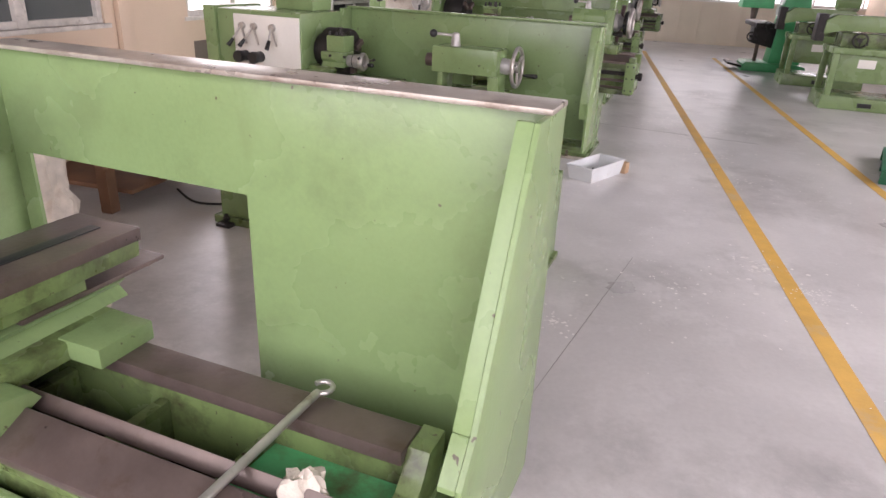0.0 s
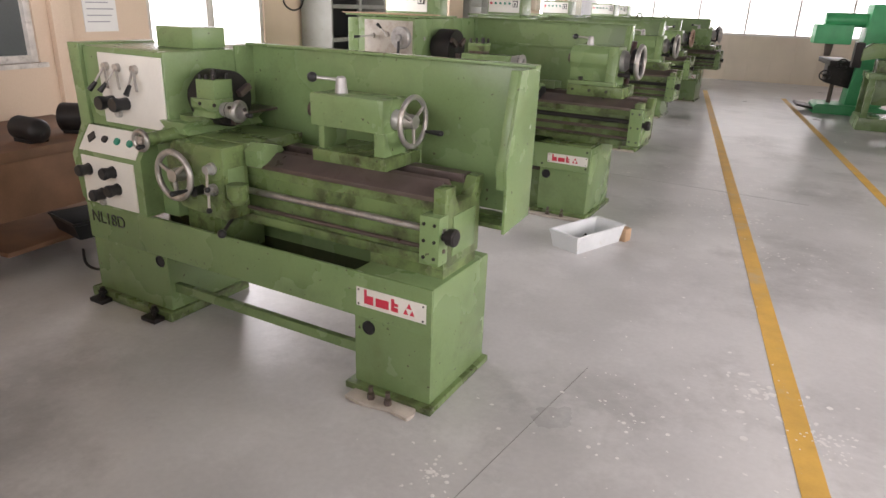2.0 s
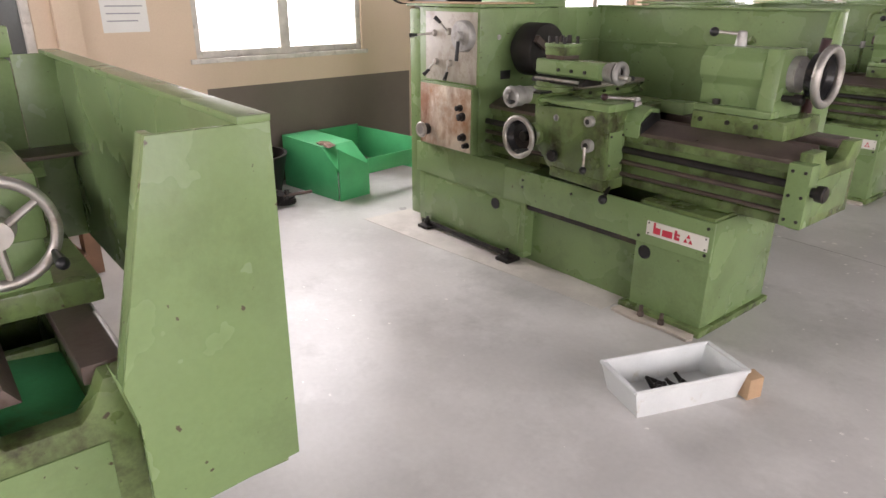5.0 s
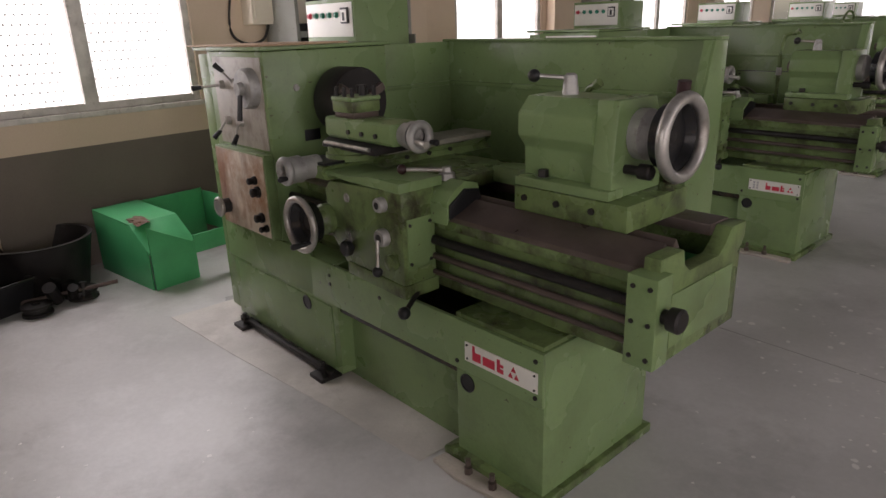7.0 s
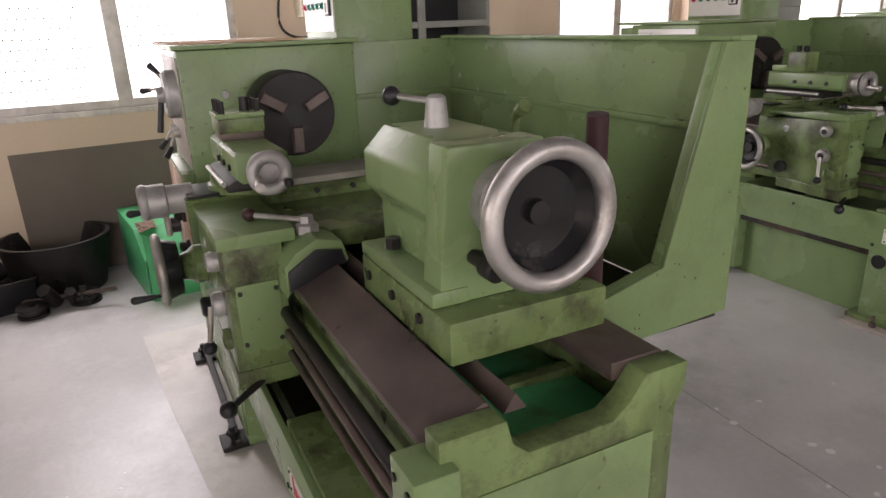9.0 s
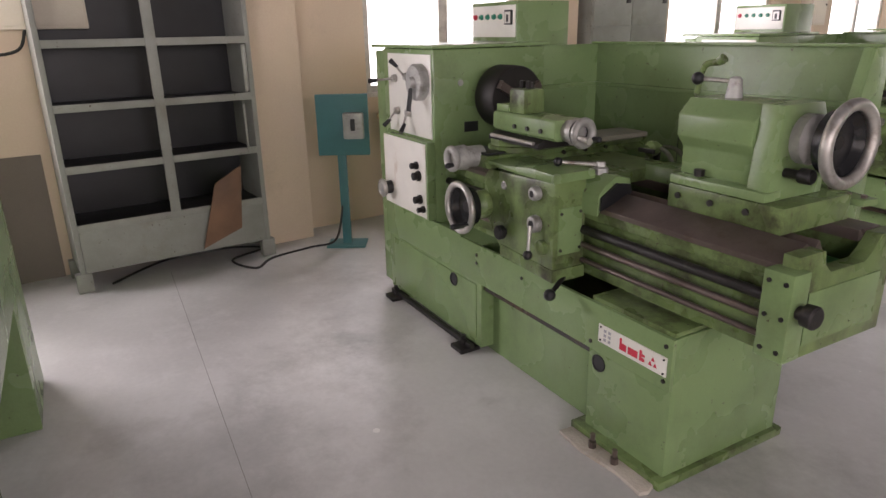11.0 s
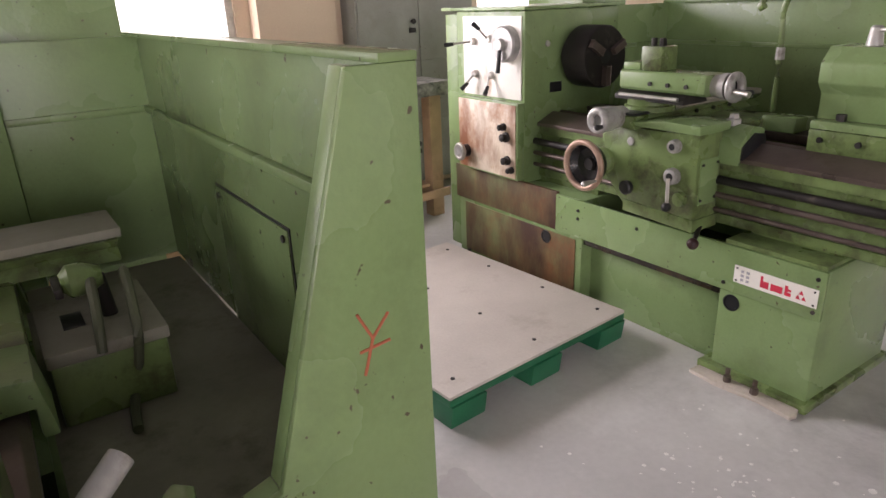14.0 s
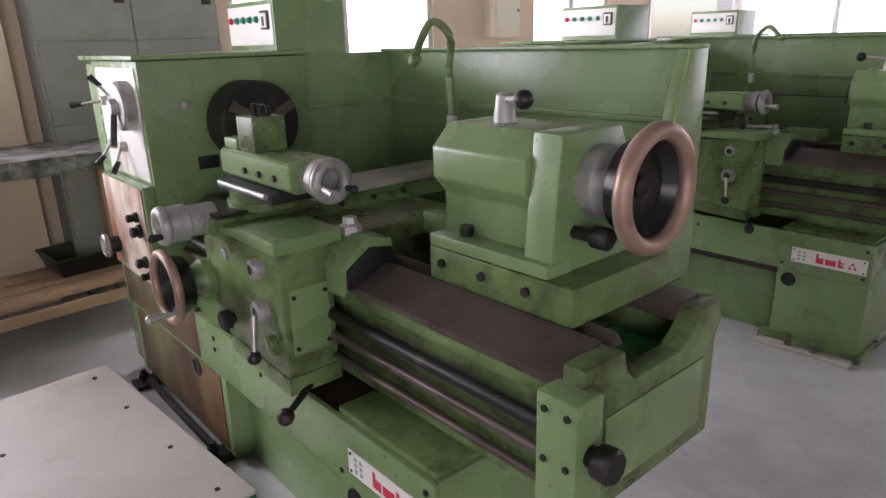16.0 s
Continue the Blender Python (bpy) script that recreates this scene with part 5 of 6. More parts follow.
# spanner across the first bed
bmk = cy(B(), (A_X - 0.312, A_Y - 0.06, 0.662), (A_X - 0.30, A_Y + 0.39, 0.668), 0.0095, n=12)
tube(bmk, [(A_X - 0.30 + 0.022 * math.sin(k * 0.45), A_Y + 0.412 - 0.022 * math.cos(k * 0.45), 0.668) for k in range(11)], 0.006, 8)
solo("spanner", bmk, CHROME, "bright chrome hook spanner laid across the bed", "spanner")


def crumpled(name, c, sx, sy, sz, material, label, category, seed):
    bm = B()
    bmesh.ops.create_icosphere(bm, subdivisions=4, radius=1)
    for v in bm.verts:
        d = v.co.copy()
        k = 0.75 + 0.45 * noise.noise(d * 1.7 + Vector((seed, 0, 0))) + 0.16 * noise.noise(d * 5 + Vector((0, seed, 0)))
        v.co = (c[0] + d.x * sx * k, c[1] + d.y * sy * k, c[2] + max(-0.55, d.z) * sz * k + 0.55 * sz)
    return solo(name, bm, material, label, category)


crumpled("rag", (A_X - 0.19, A_Y + 0.16, 0.55), 0.075, 0.055, 0.09, RAG, "dirty white cotton rag on the bed", "rag", 3)
crumpled("cloth_bag", (-2.42, 1.52, 0.0), 0.17, 0.15, 0.2, RAG, "off-white cloth bag slumped on the floor", "bag", 8)
crumpled("waste_bag", (-3.12, 1.95, 0.0), 0.17, 0.17, 0.45, RAG, "tall white waste sack on the floor", "bag", 12)


def crate(name, m, lx, ly, h, material, label, t=0.008, flare=0.03):
    c = thing(name, label, "crate", m)
    bm = B()
    a = [(-lx / 2, -ly / 2), (lx / 2, -ly / 2), (lx / 2, ly / 2), (-lx / 2, ly / 2)]
    g = lambda p, z, s: (p[0] * s, p[1] * s, z)
    s1 = 1 + flare * 2 / lx
    for i in range(4):
        p, q = a[i], a[(i + 1) % 4]
        k = 1 - 2 * t / min(lx, ly)
        vs = [bm.verts.new(v) for v in (g(p, 0, 1), g(q, 0, 1), g(q, h, s1), g(p, h, s1), g(p, 0, k), g(q, 0, k), g(q, h, s1 * k), g(p, h, s1 * k))]
        for f in ((0, 1, 2, 3), (5, 4, 7, 6), (3, 2, 6, 7), (0, 4, 5, 1)):
            bm.faces.new([vs[j] for j in f])
    part("walls", bm, material, c)
    part("bottom", bx(B(), -lx / 2 + t / 2, lx / 2 - t / 2, -ly / 2 + t / 2, ly / 2 - t / 2, 0.001, t, 0), material, c)
    bm = B()
    for i in range(4):
        p, q = Vector((*a[i], 0)) * s1, Vector((*a[(i + 1) % 4], 0)) * s1
        cy(bm, (p.x, p.y, h), (q.x, q.y, h), t * 0.9, n=8)
    part("rim", bm, material, c)
    return c


crate("plastic_crate", pose(-0.71, 5.02, 0, 0, 0, 69), 0.45, 0.21, 0.12, CRATE, "milky white plastic crate on the floor beside a lathe")
bmk = B()
rng = random.Random(9)
for _ in range(16):
    x, y = -0.71 + rng.uniform(-0.06, 0.06), 5.02 + rng.uniform(-0.1, 0.1)
    cy(bmk, (x, y, 0.012), (x + rng.uniform(-0.05, 0.05), y + rng.uniform(-0.05, 0.05), rng.uniform(0.02, 0.05)), 0.011, 0.008, 8)
solo("metal_scraps", bmk, IRON, "dark metal offcuts lying in the crate", "scrap", kind="stuff")
solo("cardboard_flap", prism(B(), [(-0.55, 5.22), (-0.53, 5.30), (-0.47, 5.27), (-0.49, 5.20)], 0.0, 0.09, "z", 0.004), CARD, "stained cardboard scrap beside the crate", "cardboard")

# low platform pallet
pl = thing("pallet", "flat ply-topped pallet on dark green plastic feet", "pallet", pose(-2.93, 10.62, 0, 0, 0, 4.5))
part("deck", bx(B(), -0.62, 0.62, -0.51, 0.51, 0.125, 0.14, 0.005), BOARD, pl, "worn pale plywood deck")
part("frame", bx(B(), -0.62, 0.62, -0.51, 0.51, 0.095, 0.1245, 0.006), PALGREEN, pl)
for x in (-0.53, 0.0, 0.53):
    for y in (-0.42, 0.0, 0.42):
        part("foot", prism(B(), [(x - 0.085, 0.0), (x + 0.085, 0.0), (x + 0.1, 0.096), (x - 0.1, 0.096)], y - 0.085, y + 0.085, "y", 0.006), PALGREEN, pl)
for x in (-0.52, -0.18, 0.2, 0.53):
    for y in (-0.42, 0.02, 0.43):
        part("bolt", cy(B(), (x, y, 0.139), (x, y, 0.143), 0.009, n=8), IRON, pl)


def bench(m, w, d, h, label, planks=4, cover=None):
    b = thing("workbench", label, "workbench", m)
    for k in range(planks):
        y0 = -d / 2 + k * d / planks
        part("plank", bx(B(), -w / 2 - 0.01 * (k % 2), w / 2 + 0.012 * ((k + 1) % 3), y0 + 0.003, y0 + d / planks - 0.003, h - 0.035, h, 0.004), WOOD, b)
    for x in (-w / 2 + 0.09, w / 2 - 0.09):
        for y in (-d / 2 + 0.06, d / 2 - 0.06):
            part("leg", bx(B(), x - 0.05, x + 0.05, y - 0.045, y + 0.045, 0, h - 0.036, 0.006), WOOD, b)
        part("cross_rail", bx(B(), x - 0.022, x + 0.022, -d / 2 + 0.107, d / 2 - 0.107, 0.14, 0.22, 0.005), WOOD, b)
    part("front_rail", bx(B(), -w / 2, w / 2, -d / 2 - 0.012, -d / 2 + 0.012, 0.14, 0.20, 0.005), WOOD, b)
    for k in range(3):
        y0 = -d / 2 + 0.03 + k * (d - 0.06) / 3
        part("shelf_board", bx(B(), -w / 2 + 0.15, w / 2 - 0.15, y0 + 0.004, y0 + (d - 0.06) / 3 - 0.004, 0.222, 0.245, 0.004), WOOD, b)
    return b


W = 5.15
bench(pose(-4.62, 9.65, 0, 0, 0, 90 + W), 1.15, 0.62, 0.86, "pale timber workbench with plank top against the wall")
bench(pose(-4.64, 11.05, 0, 0, 0, 90 + W), 1.2, 0.6, 0.93, "rough timber workbench covered with a dusty dark cloth")
bm = B()
bmesh.ops.create_grid(bm, x_segments=40, y_segments=24, size=0.5)
for v in bm.verts:
    x, y = v.co.x * 1.32, v.co.y * 0.74
    z = 0.938 + 0.010 * (noise.noise(Vector((x * 5, y * 9, 2))) + 0.6)
    if y < -0.315:
        z -= (-0.315 - y) * 1.5
        y = -0.33 + 0.012 * noise.noise(Vector((x * 9, 0, 5)))
    v.co = (x, y, z)
cl = solo("bench_cloth", bm, CLOTH, "dusty dark plastic sheet draped over the workbench", "cloth", m=pose(-4.64, 11.05, 0, 0, 0, 90 + W))
sol = cl.modifiers.new("thickness", "SOLIDIFY")
sol.thickness = 0.006
crate("tool_tray", pose(-4.55, 9.72, 0.245, 0, 0, 90 + W), 0.5, 0.36, 0.13, BLACK, "black plastic tray of parts on the bench shelf")
solo("bearing", ring(B(), (-4.5, 9.8, 0.275), (0.3, 0.2, 1), 0.04, 0.016), CHROME, "steel bearing ring lying in the tray", "bearing")
crate("tool_tray", pose(-4.8, 11.35, 0.245, 0, 0, 90 + W), 0.4, 0.3, 0.1, BLACK, "black plastic tray under the cloth-covered bench")
solo("sheet_offcut", bx(B(), -3.78, -3.74, 9.2, 9.34, 0.0, 0.52, 0.004), RAG, "white board offcut standing beside the bench", "board")
solo("teal_board", bx(B(), -4.93, -4.90, 10.0, 10.42, 0.86, 1.06, 0.004), TEAL, "teal board leaning on the bench top", "board")


def locker(m, label):
    k = thing("locker", label, "locker", m)
    part("carcass", bx(B(), -0.55, 0.55, -0.2, -0.02, 0.10, 1.95, 0.005), LOCKP, k)
    for x in (-0.5, 0.5):
        for y in (-0.17, -0.05):
            part("leg", bx(B(), x - 0.02, x + 0.02, y - 0.02, y + 0.02, 0, 0.10, 0.002), LOCKP, k)
    for i in range(2):
        for j in range(4):
            x0, z0 = -0.535 + i * 0.54, 0.13 + j * 0.455
            d = part("door", bx(B(), x0, x0 + 0.53, -0.212, -0.2, z0, z0 + 0.445, 0.004), LOCKP, k)
            part("hasp", bx(B(), x0 + 0.44, x0 + 0.50, -0.222, -0.212, z0 + 0.2, z0 + 0.235, 0.003), IRON, d)
            part("knob", turned(B(), (x0 + 0.47, -0.212, z0 + 0.28), (0, -1, 0), [(0, 0.012), (0.02, 0.012), (0.024, 0.02), (0.034, 0.016)], 14), IRON, d)


locker(ROOM @ pose(-0.015, 6.36, 0, 0, 0, 90), "grey steel locker with eight doors against the wall")

# open dark rack
rk = thing("storage_rack", "old grey steel rack with open door and shade-darkened shelves", "rack", ROOM @ pose(0.23, 1.85, 0, 0, 0, 90))
for x in (-0.58, 0.58):
    part("side", bx(B(), x - 0.015, x + 0.015, -0.2, 0.2, 0.12, 2.1, 0.003), LOCKP, rk)
    for y in (-0.17, 0.16):
        part("leg", bx(B(), x - 0.045, x + 0.045, y - 0.03, y + 0.03, 0.0, 0.119, 0.004), LOCKP, rk)
# Black back and dark shelves put the rack's inner shade into the colour.
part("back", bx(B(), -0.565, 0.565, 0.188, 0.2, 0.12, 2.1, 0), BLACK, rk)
part("bottom_panel", bx(B(), -0.564, 0.564, -0.2, -0.185, 0.12, 0.40, 0.003), LOCKP, rk, "pale steel panel with dark scuffs")
for z in (0.40, 0.75, 1.10, 1.45, 1.80):
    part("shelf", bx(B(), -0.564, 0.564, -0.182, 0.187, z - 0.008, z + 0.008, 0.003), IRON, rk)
    part("rail", bx(B(), -0.566, 0.566, -0.204, -0.183, z - 0.022, z + 0.022, 0.003), LOCKP, rk)
part("divider", bx(B(), -0.03, 0.03, -0.208, -0.19, 0.42, 2.09, 0.003), LOCKP, rk)
part("top_panel", bx(B(), -0.564, 0.564, -0.204, -0.183, 1.823, 2.1, 0.003), LOCKP, rk)
for x0, z0, z1, dy in ((0.50, 0.77, 1.07, 0.20), (0.545, 1.14, 1.42, 0.14)):
    part("open_door", prism(B(), [(x0, -0.206), (x0 + 0.012, -0.206), (x0 - 0.05, -0.206 - dy), (x0 - 0.062, -0.206 - dy)], z0, z1, "z", 0.002), LOCKP, rk, "small locker door hanging open")
solo("fibre_board", prism(B(), [(0, 0), (0.26, 0.1), (0.30, 0.52), (0.12, 0.42)], -0.006, 0.006, "y", 0.003), DWOOD, "brown board leaning on the rack", "board", m=ROOM @ pose(0.47, 1.98, 0.15, 0, 0, 88))

# teal switch board on a stand with its cable
sb = thing("switch_board", "teal steel switch board on a post with grey isolator", "switch board", pose(-4.33, 8.52, 0, 0, 0, 60))
part("panel", bx(B(), -0.16, 0.20, -0.02, 0.02, 0.66, 1.08, 0.006), TEAL, sb)
part("post", bx(B(), -0.03, 0.03, -0.018, 0.018, 0.0, 0.66, 0.004), TEAL, sb)
part("foot", bx(B(), -0.14, 0.14, -0.1, 0.1, 0.0, 0.012, 0.003), TEAL, sb)
iso = part("isolator", bx(B(), 0.03, 0.17, -0.075, -0.02, 0.78, 0.96, 0.012), ALU, sb)
part("switch_lever", bx(B(), 0.085, 0.115, -0.10, -0.075, 0.84, 0.92, 0.006), BLACK, iso)
solo("floor_cable", tube(B(), arc([(-4.33, 8.50, 0.3), (-4.30, 8.42, 0.06), (-4.38, 8.25, 0.009), (-4.3, 7.95, 0.009), (-4.15, 7.8, 0.009), (-4.4, 7.7, 0.009), (-4.55, 7.95, 0.012), (-4.7, 7.7, 0.009), (-4.65, 7.3, 0.009), (-4.35, 6.95, 0.009)], 8), 0.008, 8), CABLE, "black power cable looped over the floor", "cable")
solo("floor_cable", tube(B(), arc([(-3.3, 3.05, 0.009), (-3.0, 2.9, 0.009), (-2.75, 3.0, 0.009), (-2.6, 3.1, 0.009)], 6), 0.008, 8), CABLE, "black cable running under the lathe", "cable")

# green sheet guard and clutter below the window
gd = thing("sheet_guard", "bright green sheet-metal guard lying on the floor", "machine guard", pose(-4.12, 5.42, 0, 0, 0, 8))
part("shell", prism(B(), [(-0.34, 0.0), (0.34, 0.0), (0.34, 0.24), (0.16, 0.38), (-0.34, 0.40)], -0.15, -0.14, "y", 0.003), BRIGHT, gd)
part("front_sheet", prism(B(), [(-0.14, 0.0), (0.15, 0.0), (0.15, 0.24), (-0.14, 0.40)], 0.35, 0.362, "x", 0.003), BRIGHT, gd)
part("rear_sheet", bx(B(), -0.34, 0.34, 0.64, 0.65, 0.12, 0.38, 0.003), BRIGHT, gd)
part("side_sheet", bx(B(), -0.35, -0.338, -0.14, 0.64, 0.0, 0.40, 0.003), BRIGHT, gd)
part("right_sheet", bx(B(), 0.338, 0.35, 0.15, 0.64, 0.16, 0.28, 0.003), BRIGHT, gd)
part("top_sheet", prism(B(), [(-0.34, 0.40), (0.16, 0.38), (0.35, 0.24), (0.35, 0.25), (0.16, 0.392), (-0.34, 0.412)], -0.15, 0.16, "y", 0.002), BRIGHT, gd)
crumpled("rag", (-3.98, 5.36, 0.385), 0.13, 0.07, 0.018, DWOOD, "brown oily rag on the green guard", "rag", 21)
tb = solo("tub", turned(B(), (-4.32, 4.86, 0.0), (0, 0, 1), [(0, 0.24), (0.30, 0.30), (0.33, 0.31), (0.33, 0.285), (0.10, 0.23)], 40), IRON, "dark round steel tub under the window", "tub")
bm = B()
rng = random.Random(2)
for _ in range(26):
    x, y = -4.25 + rng.uniform(-0.15, 0.35), 4.75 + rng.uniform(-0.55, 0.25)
    r, h = rng.uniform(0.03, 0.09), rng.uniform(0.02, 0.12)
    if rng.random() < 0.5:
        cy(bm, (x, y, 0), (x, y, h), r, r * 0.9, 14)
    else:
        cy(bm, (x, y, r * 0.5), (x + rng.uniform(-0.15, 0.15), y + rng.uniform(-0.15, 0.15), r * 0.5 + h), r * 0.5, n=10)
solo("scrap_parts", bm, IRON, "heap of dark oily machine parts on the floor", "scrap", kind="stuff")
for x, y, r in ((-3.98, 4.98, 0.085), (-3.9, 4.72, 0.08)):
    solo("pulley", turned(B(), (x, y, 0.0), (0, 0, 1), [(0, r), (0.015, r), (0.02, r * 0.85), (0.04, r * 0.85), (0.045, r), (0.06, r), (0.061, r * 0.3), (0.03, r * 0.28)], 28), IRON, "rusty steel pulley lying on the floor", "pulley")
crate("tool_tray", pose(-4.2, 4.45, 0, 0, 0, 20), 0.5, 0.4, 0.18, BLACK, "black plastic tray on the floor under the window")
solo("steel_rod", cy(B(), (-4.1, 4.4, 0.03), (-3.85, 5.15, 0.09), 0.012, n=10), STEEL, "thin steel rod leaning across scrap", "metal bar")
solo("steel_rod", cy(B(), (-3.22, 5.66, 0.0), (-3.25, 5.72, 0.72), 0.012, n=10), IRON, "thin dark rod leaning against the lathe", "metal bar")

# table with motors left of the white-panelled lathe
tbm = thing("parts_table", "brown timber table loaded with old machine parts", "table", pose(-3.75, 3.0, 0, 0, 0, W))
part("tabletop", bx(B(), -0.45, 0.45, -0.6, 0.6, 0.62, 0.68, 0.006), DWOOD, tbm)
part("front_board", bx(B(), 0.40, 0.44, -0.58, 0.58, 0.30, 0.62, 0.005), DWOOD, tbm)
for x in (-0.38, 0.36):
    for y in (-0.52, 0.52):
        part("leg", bx(B(), x - 0.04, x + 0.04, y - 0.04, y + 0.04, 0, 0.62, 0.005), DWOOD, tbm)
part("lower_shelf", bx(B(), -0.34, 0.5, -0.47, 0.47, 0.12, 0.15, 0.005), DWOOD, tbm)
for k, (x, y, r) in enumerate(((-3.45, 2.95, 0.07), (-3.5, 3.3, 0.09), (-3.6, 2.6, 0.08))):
    mo = thing("electric_motor", "dark electric motor with round green end cap", "motor", pose(x, y, 0.68 + r, 0, 0, 30 * k))
    part("casing", turned(B(), (0, 0, 0), (1, 0, 0), [(-0.12, r * 0.6), (-0.11, r), (0.08, r), (0.1, r * 0.8), (0.12, r * 0.3)], 24), IRON, mo)
    part("end_cap", turned(B(), (-0.13, 0, 0), (1, 0, 0), [(0, r * 0.5), (0.02, r * 0.62)], 20), PALE, mo)
    part("foot", bx(B(), -0.09, 0.07, -r * 0.8, r * 0.8, -r, -r + 0.02, 0.003), IRON, mo)
crate("tool_tray", pose(-3.2, 3.15, 0.152, 0, 0, 80), 0.42, 0.3, 0.1, BLACK, "black plastic tray beneath the parts table")


# wall fittings
def on_wall(p, z, q=0.0):
    return ROOM @ pose(q, p, z, 0, 0, 90)


def notice(p, z, w, h):
    t = thing("notice", "white printed notice pinned to the cream wall", "notice", on_wall(p, z))
    part("sheet", bx(B(), -w / 2, w / 2, -0.005, 0.0, -h / 2, h / 2, 0), PAPER, t)
    for k in range(6):
        zz = h / 2 - 0.05 - k * (h - 0.08) / 6
        part("text_line", bx(B(), -w / 2 + 0.03, w / 2 - 0.03 - 0.02 * (k % 3), -0.0065, -0.005, zz - 0.008, zz, 0), PRINT, t)


notice(5.36, 1.5, 0.28, 0.34)
notice(-1.31, 1.4, 0.3, 0.36)
notice(6.0 + 1.02, 1.55, 0.2, 0.26)
for p, z, w, h in ((1.33, 1.78, 0.5, 0.5), (10.0, 1.7, 0.4, 0.5)):
    e = thing("fuse_box", "pale grey electrical fuse box on the wall", "fuse box", on_wall(p, z))
    part("case", bx(B(), -w / 2, w / 2, -0.14, 0.0, -h / 2, h / 2, 0.008), FARW, e)
    part("door", bx(B(), -w / 2 + 0.02, w / 2 - 0.02, -0.15, -0.14, -h / 2 + 0.02, h / 2 - 0.02, 0.004), FARW, e)
    part("latch", cy(B(), (w / 2 - 0.05, -0.16, 0), (w / 2 - 0.05, -0.15, 0), 0.012, n=10), IRON, e)
solo("wall_cable", tube(B(), arc([(0.02, 1.15, 2.2), (0.03, 1.0, 1.8), (0.03, 0.95, 1.5), (0.05, 1.05, 1.4), (0.06, 1.2, 1.42), (0.08, 1.25, 1.53)], 6), 0.009, 8), CABLE, "black cable drooping below the fuse box", "cable", m=ROOM)
solo("wall_conduit", cy(B(), (0.015, 2.93, 0.0), (0.015, 2.93, 3.25), 0.012, n=10), FRAME, "thin cream conduit running up the wall", "conduit", m=ROOM)
solo("paper_cover", prism(B(), [(-3.15, 5.5), (-2.5, 5.55), (-2.48, 6.0), (-3.1, 5.95)], 1.419, 1.426, "z", 0.002), CARD, "brown cardboard sheet on the headstock lid", "cardboard")


# ---- machines across the aisle ----
def milling_machine(m, colour, label, tall=True):
    k = thing("milling_machine", label, "milling machine", m, "machines across the aisle")
    part("base", prism(B(), [(-0.35, 0), (0.75, 0), (0.75, 0.12), (0.6, 0.16), (-0.3, 0.16), (-0.35, 0.12)], -0.35, 0.35, "y", 0.01), colour, k)
    part("column", prism(B(), [(0.1, 0.16), (0.65, 0.16), (0.6, 1.75), (0.2, 1.75), (0.16, 1.0)], -0.26, 0.26, "y", 0.012), colour, k)
    part("knee", prism(B(), [(-0.25, 0.5), (0.14, 0.42), (0.14, 0.78), (-0.25, 0.78)], -0.2, 0.2, "y", 0.01), IRON, k)
    part("knee_screw", cy(B(), (-0.1, 0, 0.16), (-0.1, 0, 0.5), 0.035, n=16), STEEL, k)
    part("table", bx(B(), -0.3, 0.05, -0.65, 0.65, 0.80, 0.88, 0.006), IRON, k)
    part("overarm", cy(B(), (-0.42, 0, 1.5), (0.7, 0, 1.5), 0.11, n=24), colour, k)
    part("head", bx(B(), -0.55, 0.0, -0.24, 0.24, 1.12, 1.42, 0.012), colour, k)
    part("spindle", cy(B(), (-0.28, 0, 0.92), (-0.28, 0, 1.13), 0.05, 0.07, 20), STEEL, k)
    part("spec_plate", bx(B(), 0.12, 0.125, -0.14, 0.14, 1.0, 1.2, 0), WHITE, k)
    handwheel(k, (-0.28, -0.28, 0.62), (0, -1, 0), 0.09, "knee_wheel", IRON)
    handwheel(k, (-0.12, -0.68, 0.84), (0, -1, 0), 0.08, "table_wheel", IRON)
    part("drip_tray", prism(B(), [(-0.62, 0.10), (-0.35, 0.05), (-0.35, 0.09), (-0.60, 0.13)], -0.3, 0.3, "y", 0.003), IRON, k)


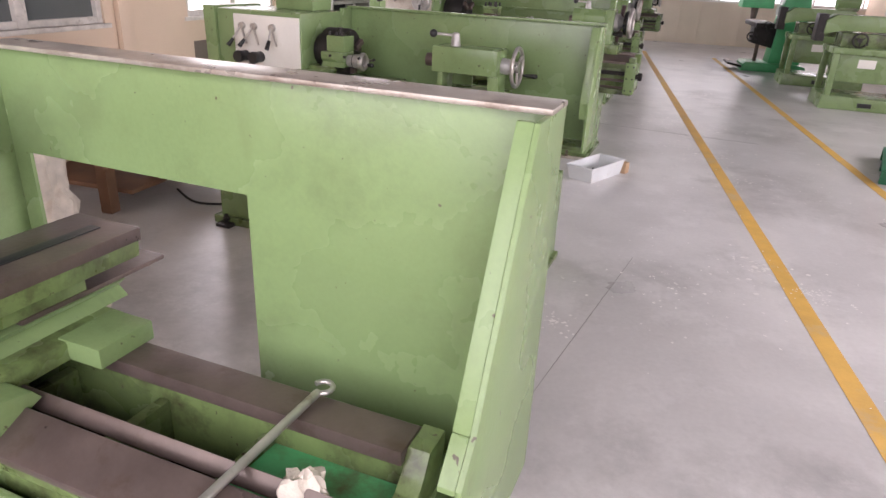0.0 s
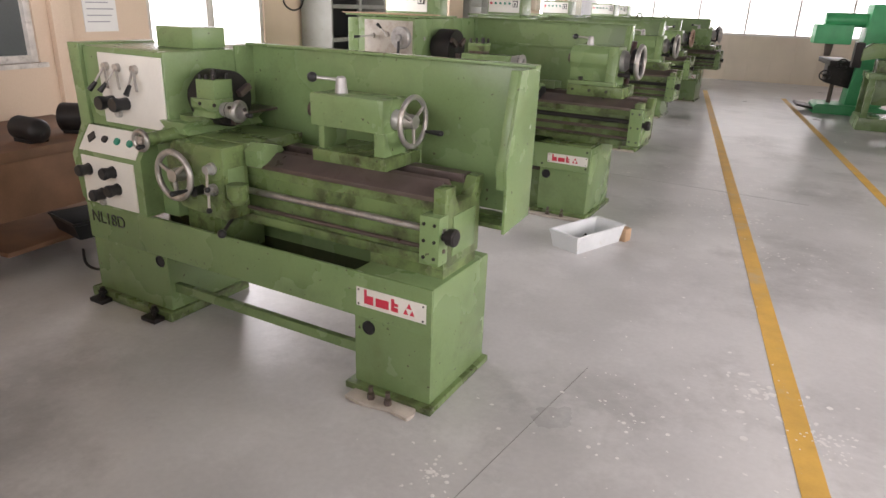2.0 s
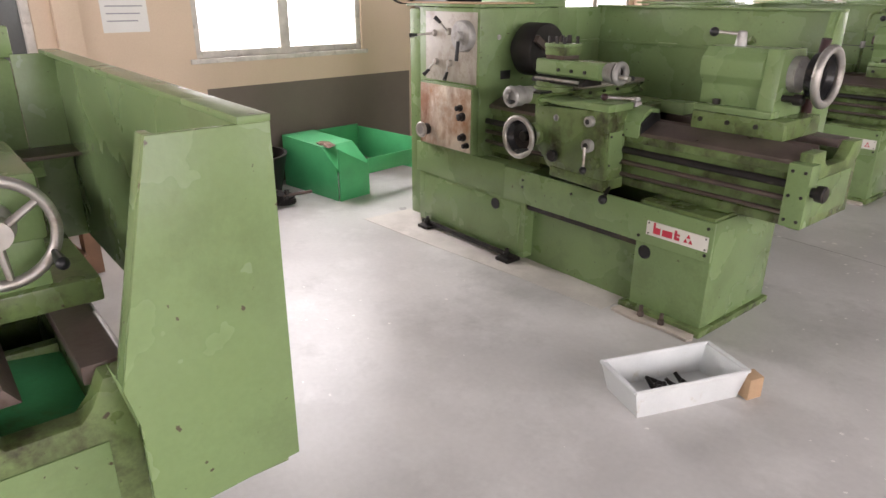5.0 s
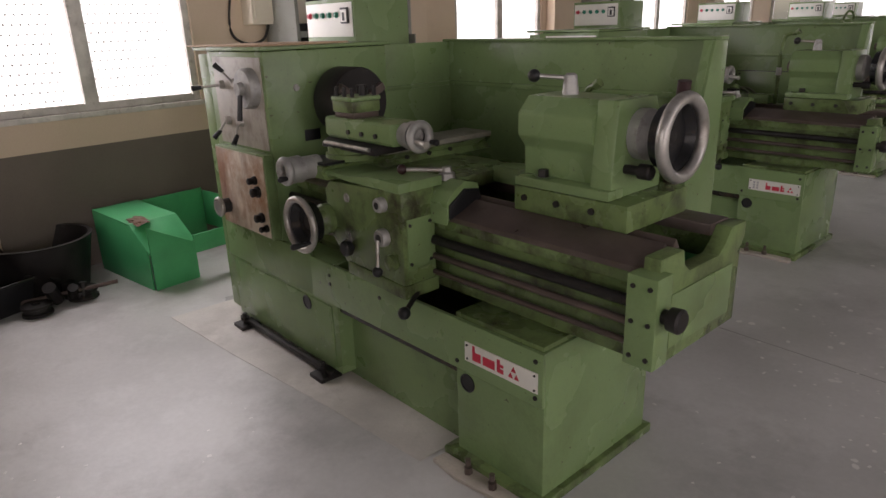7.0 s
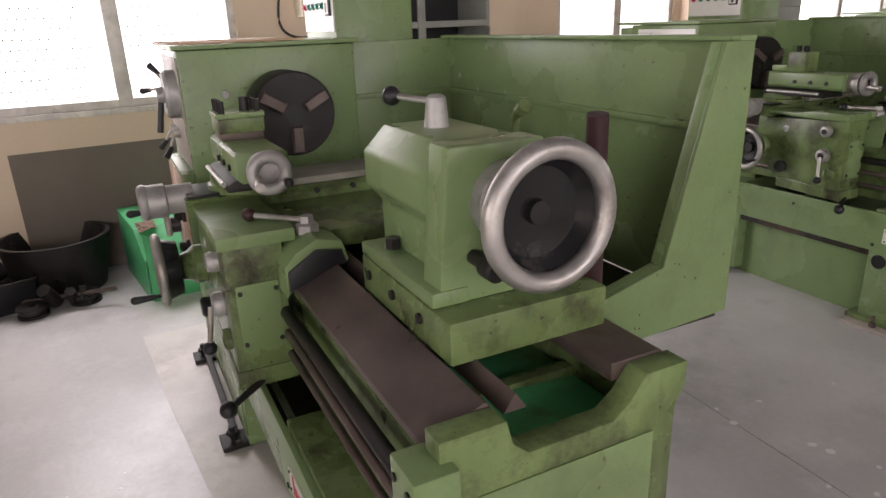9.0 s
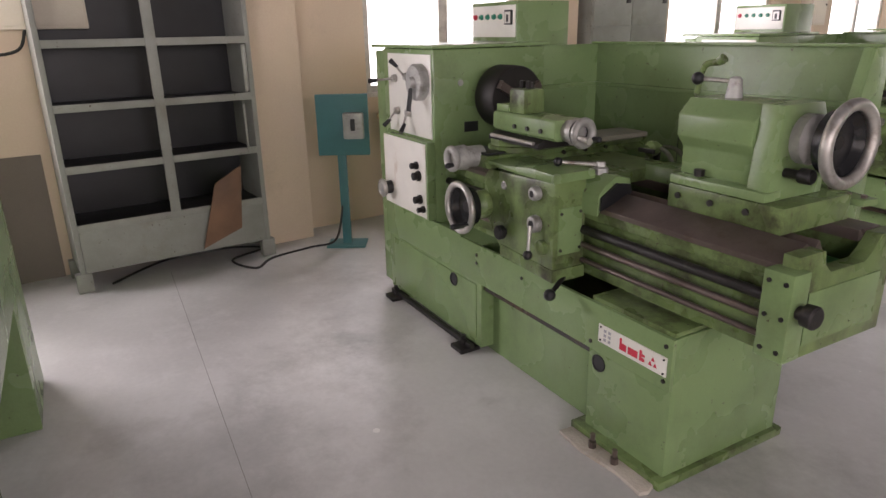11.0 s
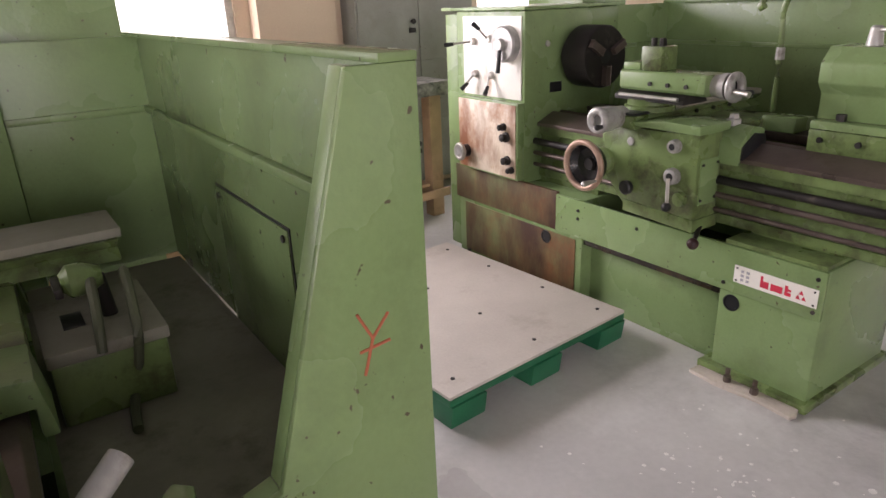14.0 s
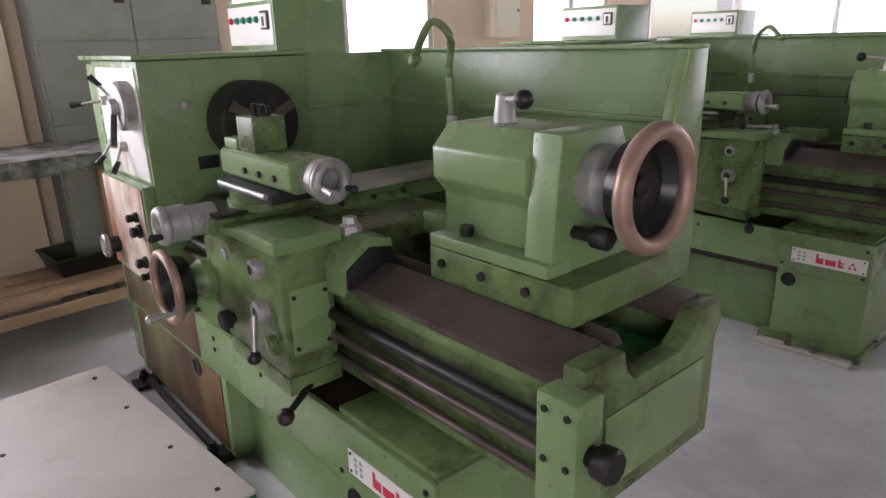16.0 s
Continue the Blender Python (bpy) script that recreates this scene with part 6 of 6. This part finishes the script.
def shaping_machine(m, label):
    k = thing("shaping_machine", label, "shaping machine", m, "machines across the aisle")
    part("base", prism(B(), [(-0.02, 0), (1.2, 0), (1.2, 0.16), (0.0, 0.18)], -0.4, 0.4, "y", 0.012), GREEN, k)
    part("fork_slot", bx(B(), 0.45, 0.62, -0.404, -0.396, 0.05, 0.11, 0.004), BLACK, k)
    for x in (0.06, 1.1):
        for y in (-0.34, 0.34):
            part("post", bx(B(), x - 0.04, x + 0.04, y - 0.04, y + 0.04, 0.16, 0.72, 0.006), GREEN, k)
    part("body", bx(B(), 0.12, 1.1, -0.3, 0.3, 0.36, 0.72, 0.01), GREEN, k)
    part("body_lid", bx(B(), 0.0, 1.18, -0.38, 0.38, 0.72, 0.80, 0.01), GREEN, k)
    part("spec_plate", bx(B(), 0.35, 0.56, -0.305, -0.30, 0.55, 0.66, 0), WHITE, k)
    part("ram", prism(B(), [(-0.12, 0.95), (0.1, 1.0), (0.9, 1.0), (0.95, 1.12), (0.85, 1.2), (0.0, 1.2), (-0.12, 1.12)], -0.16, 0.16, "y", 0.012), GREEN, k)
    part("slide", bx(B(), 0.1, 0.95, -0.22, 0.22, 0.80, 0.98, 0.01), GREEN_OILY, k)
    part("tool_head", bx(B(), -0.22, -0.1, -0.12, 0.12, 0.85, 1.2, 0.008), IRON, k)
    handwheel(k, (0.3, -0.3, 0.9), (0, -1, 0), 0.1, "handwheel", IRON)
    part("motor", turned(B(), (0.75, -0.1, 1.33), (1, 0, 0), [(-0.18, 0.05), (-0.17, 0.12), (0.16, 0.12), (0.18, 0.06)], 20), GREEN, k)
    part("motor_foot", bx(B(), 0.6, 0.9, -0.18, 0.0, 1.19, 1.24, 0.005), GREEN_OILY, k)


milling_machine(pose(0.75, 14.1, 0, 0, 0, 8), BRIGHT, "bright green milling machine across the aisle")
shaping_machine(pose(1.03, 12.55, 0, 0, 0, 4), "olive green shaping machine on a heavy base")
shaping_machine(pose(1.40, 10.4, 0, 0, 0, 4), "olive green shaping machine with white spec plate")
gp = thing("floor_pallet", "dark green slatted pallet on the far side of the aisle", "pallet", pose(2.2, 6.5, 0, 0, 0, -10))
for y in (-0.5, 0.0, 0.5):
    part("runner", bx(B(), -0.6, 0.6, y - 0.04, y + 0.04, 0.0, 0.10, 0.006), PALGREEN, gp)
for k in range(7):
    part("slat", bx(B(), -0.6 + k * 0.18, -0.47 + k * 0.18, -0.54, 0.54, 0.10, 0.12, 0.004), PALGREEN, gp)
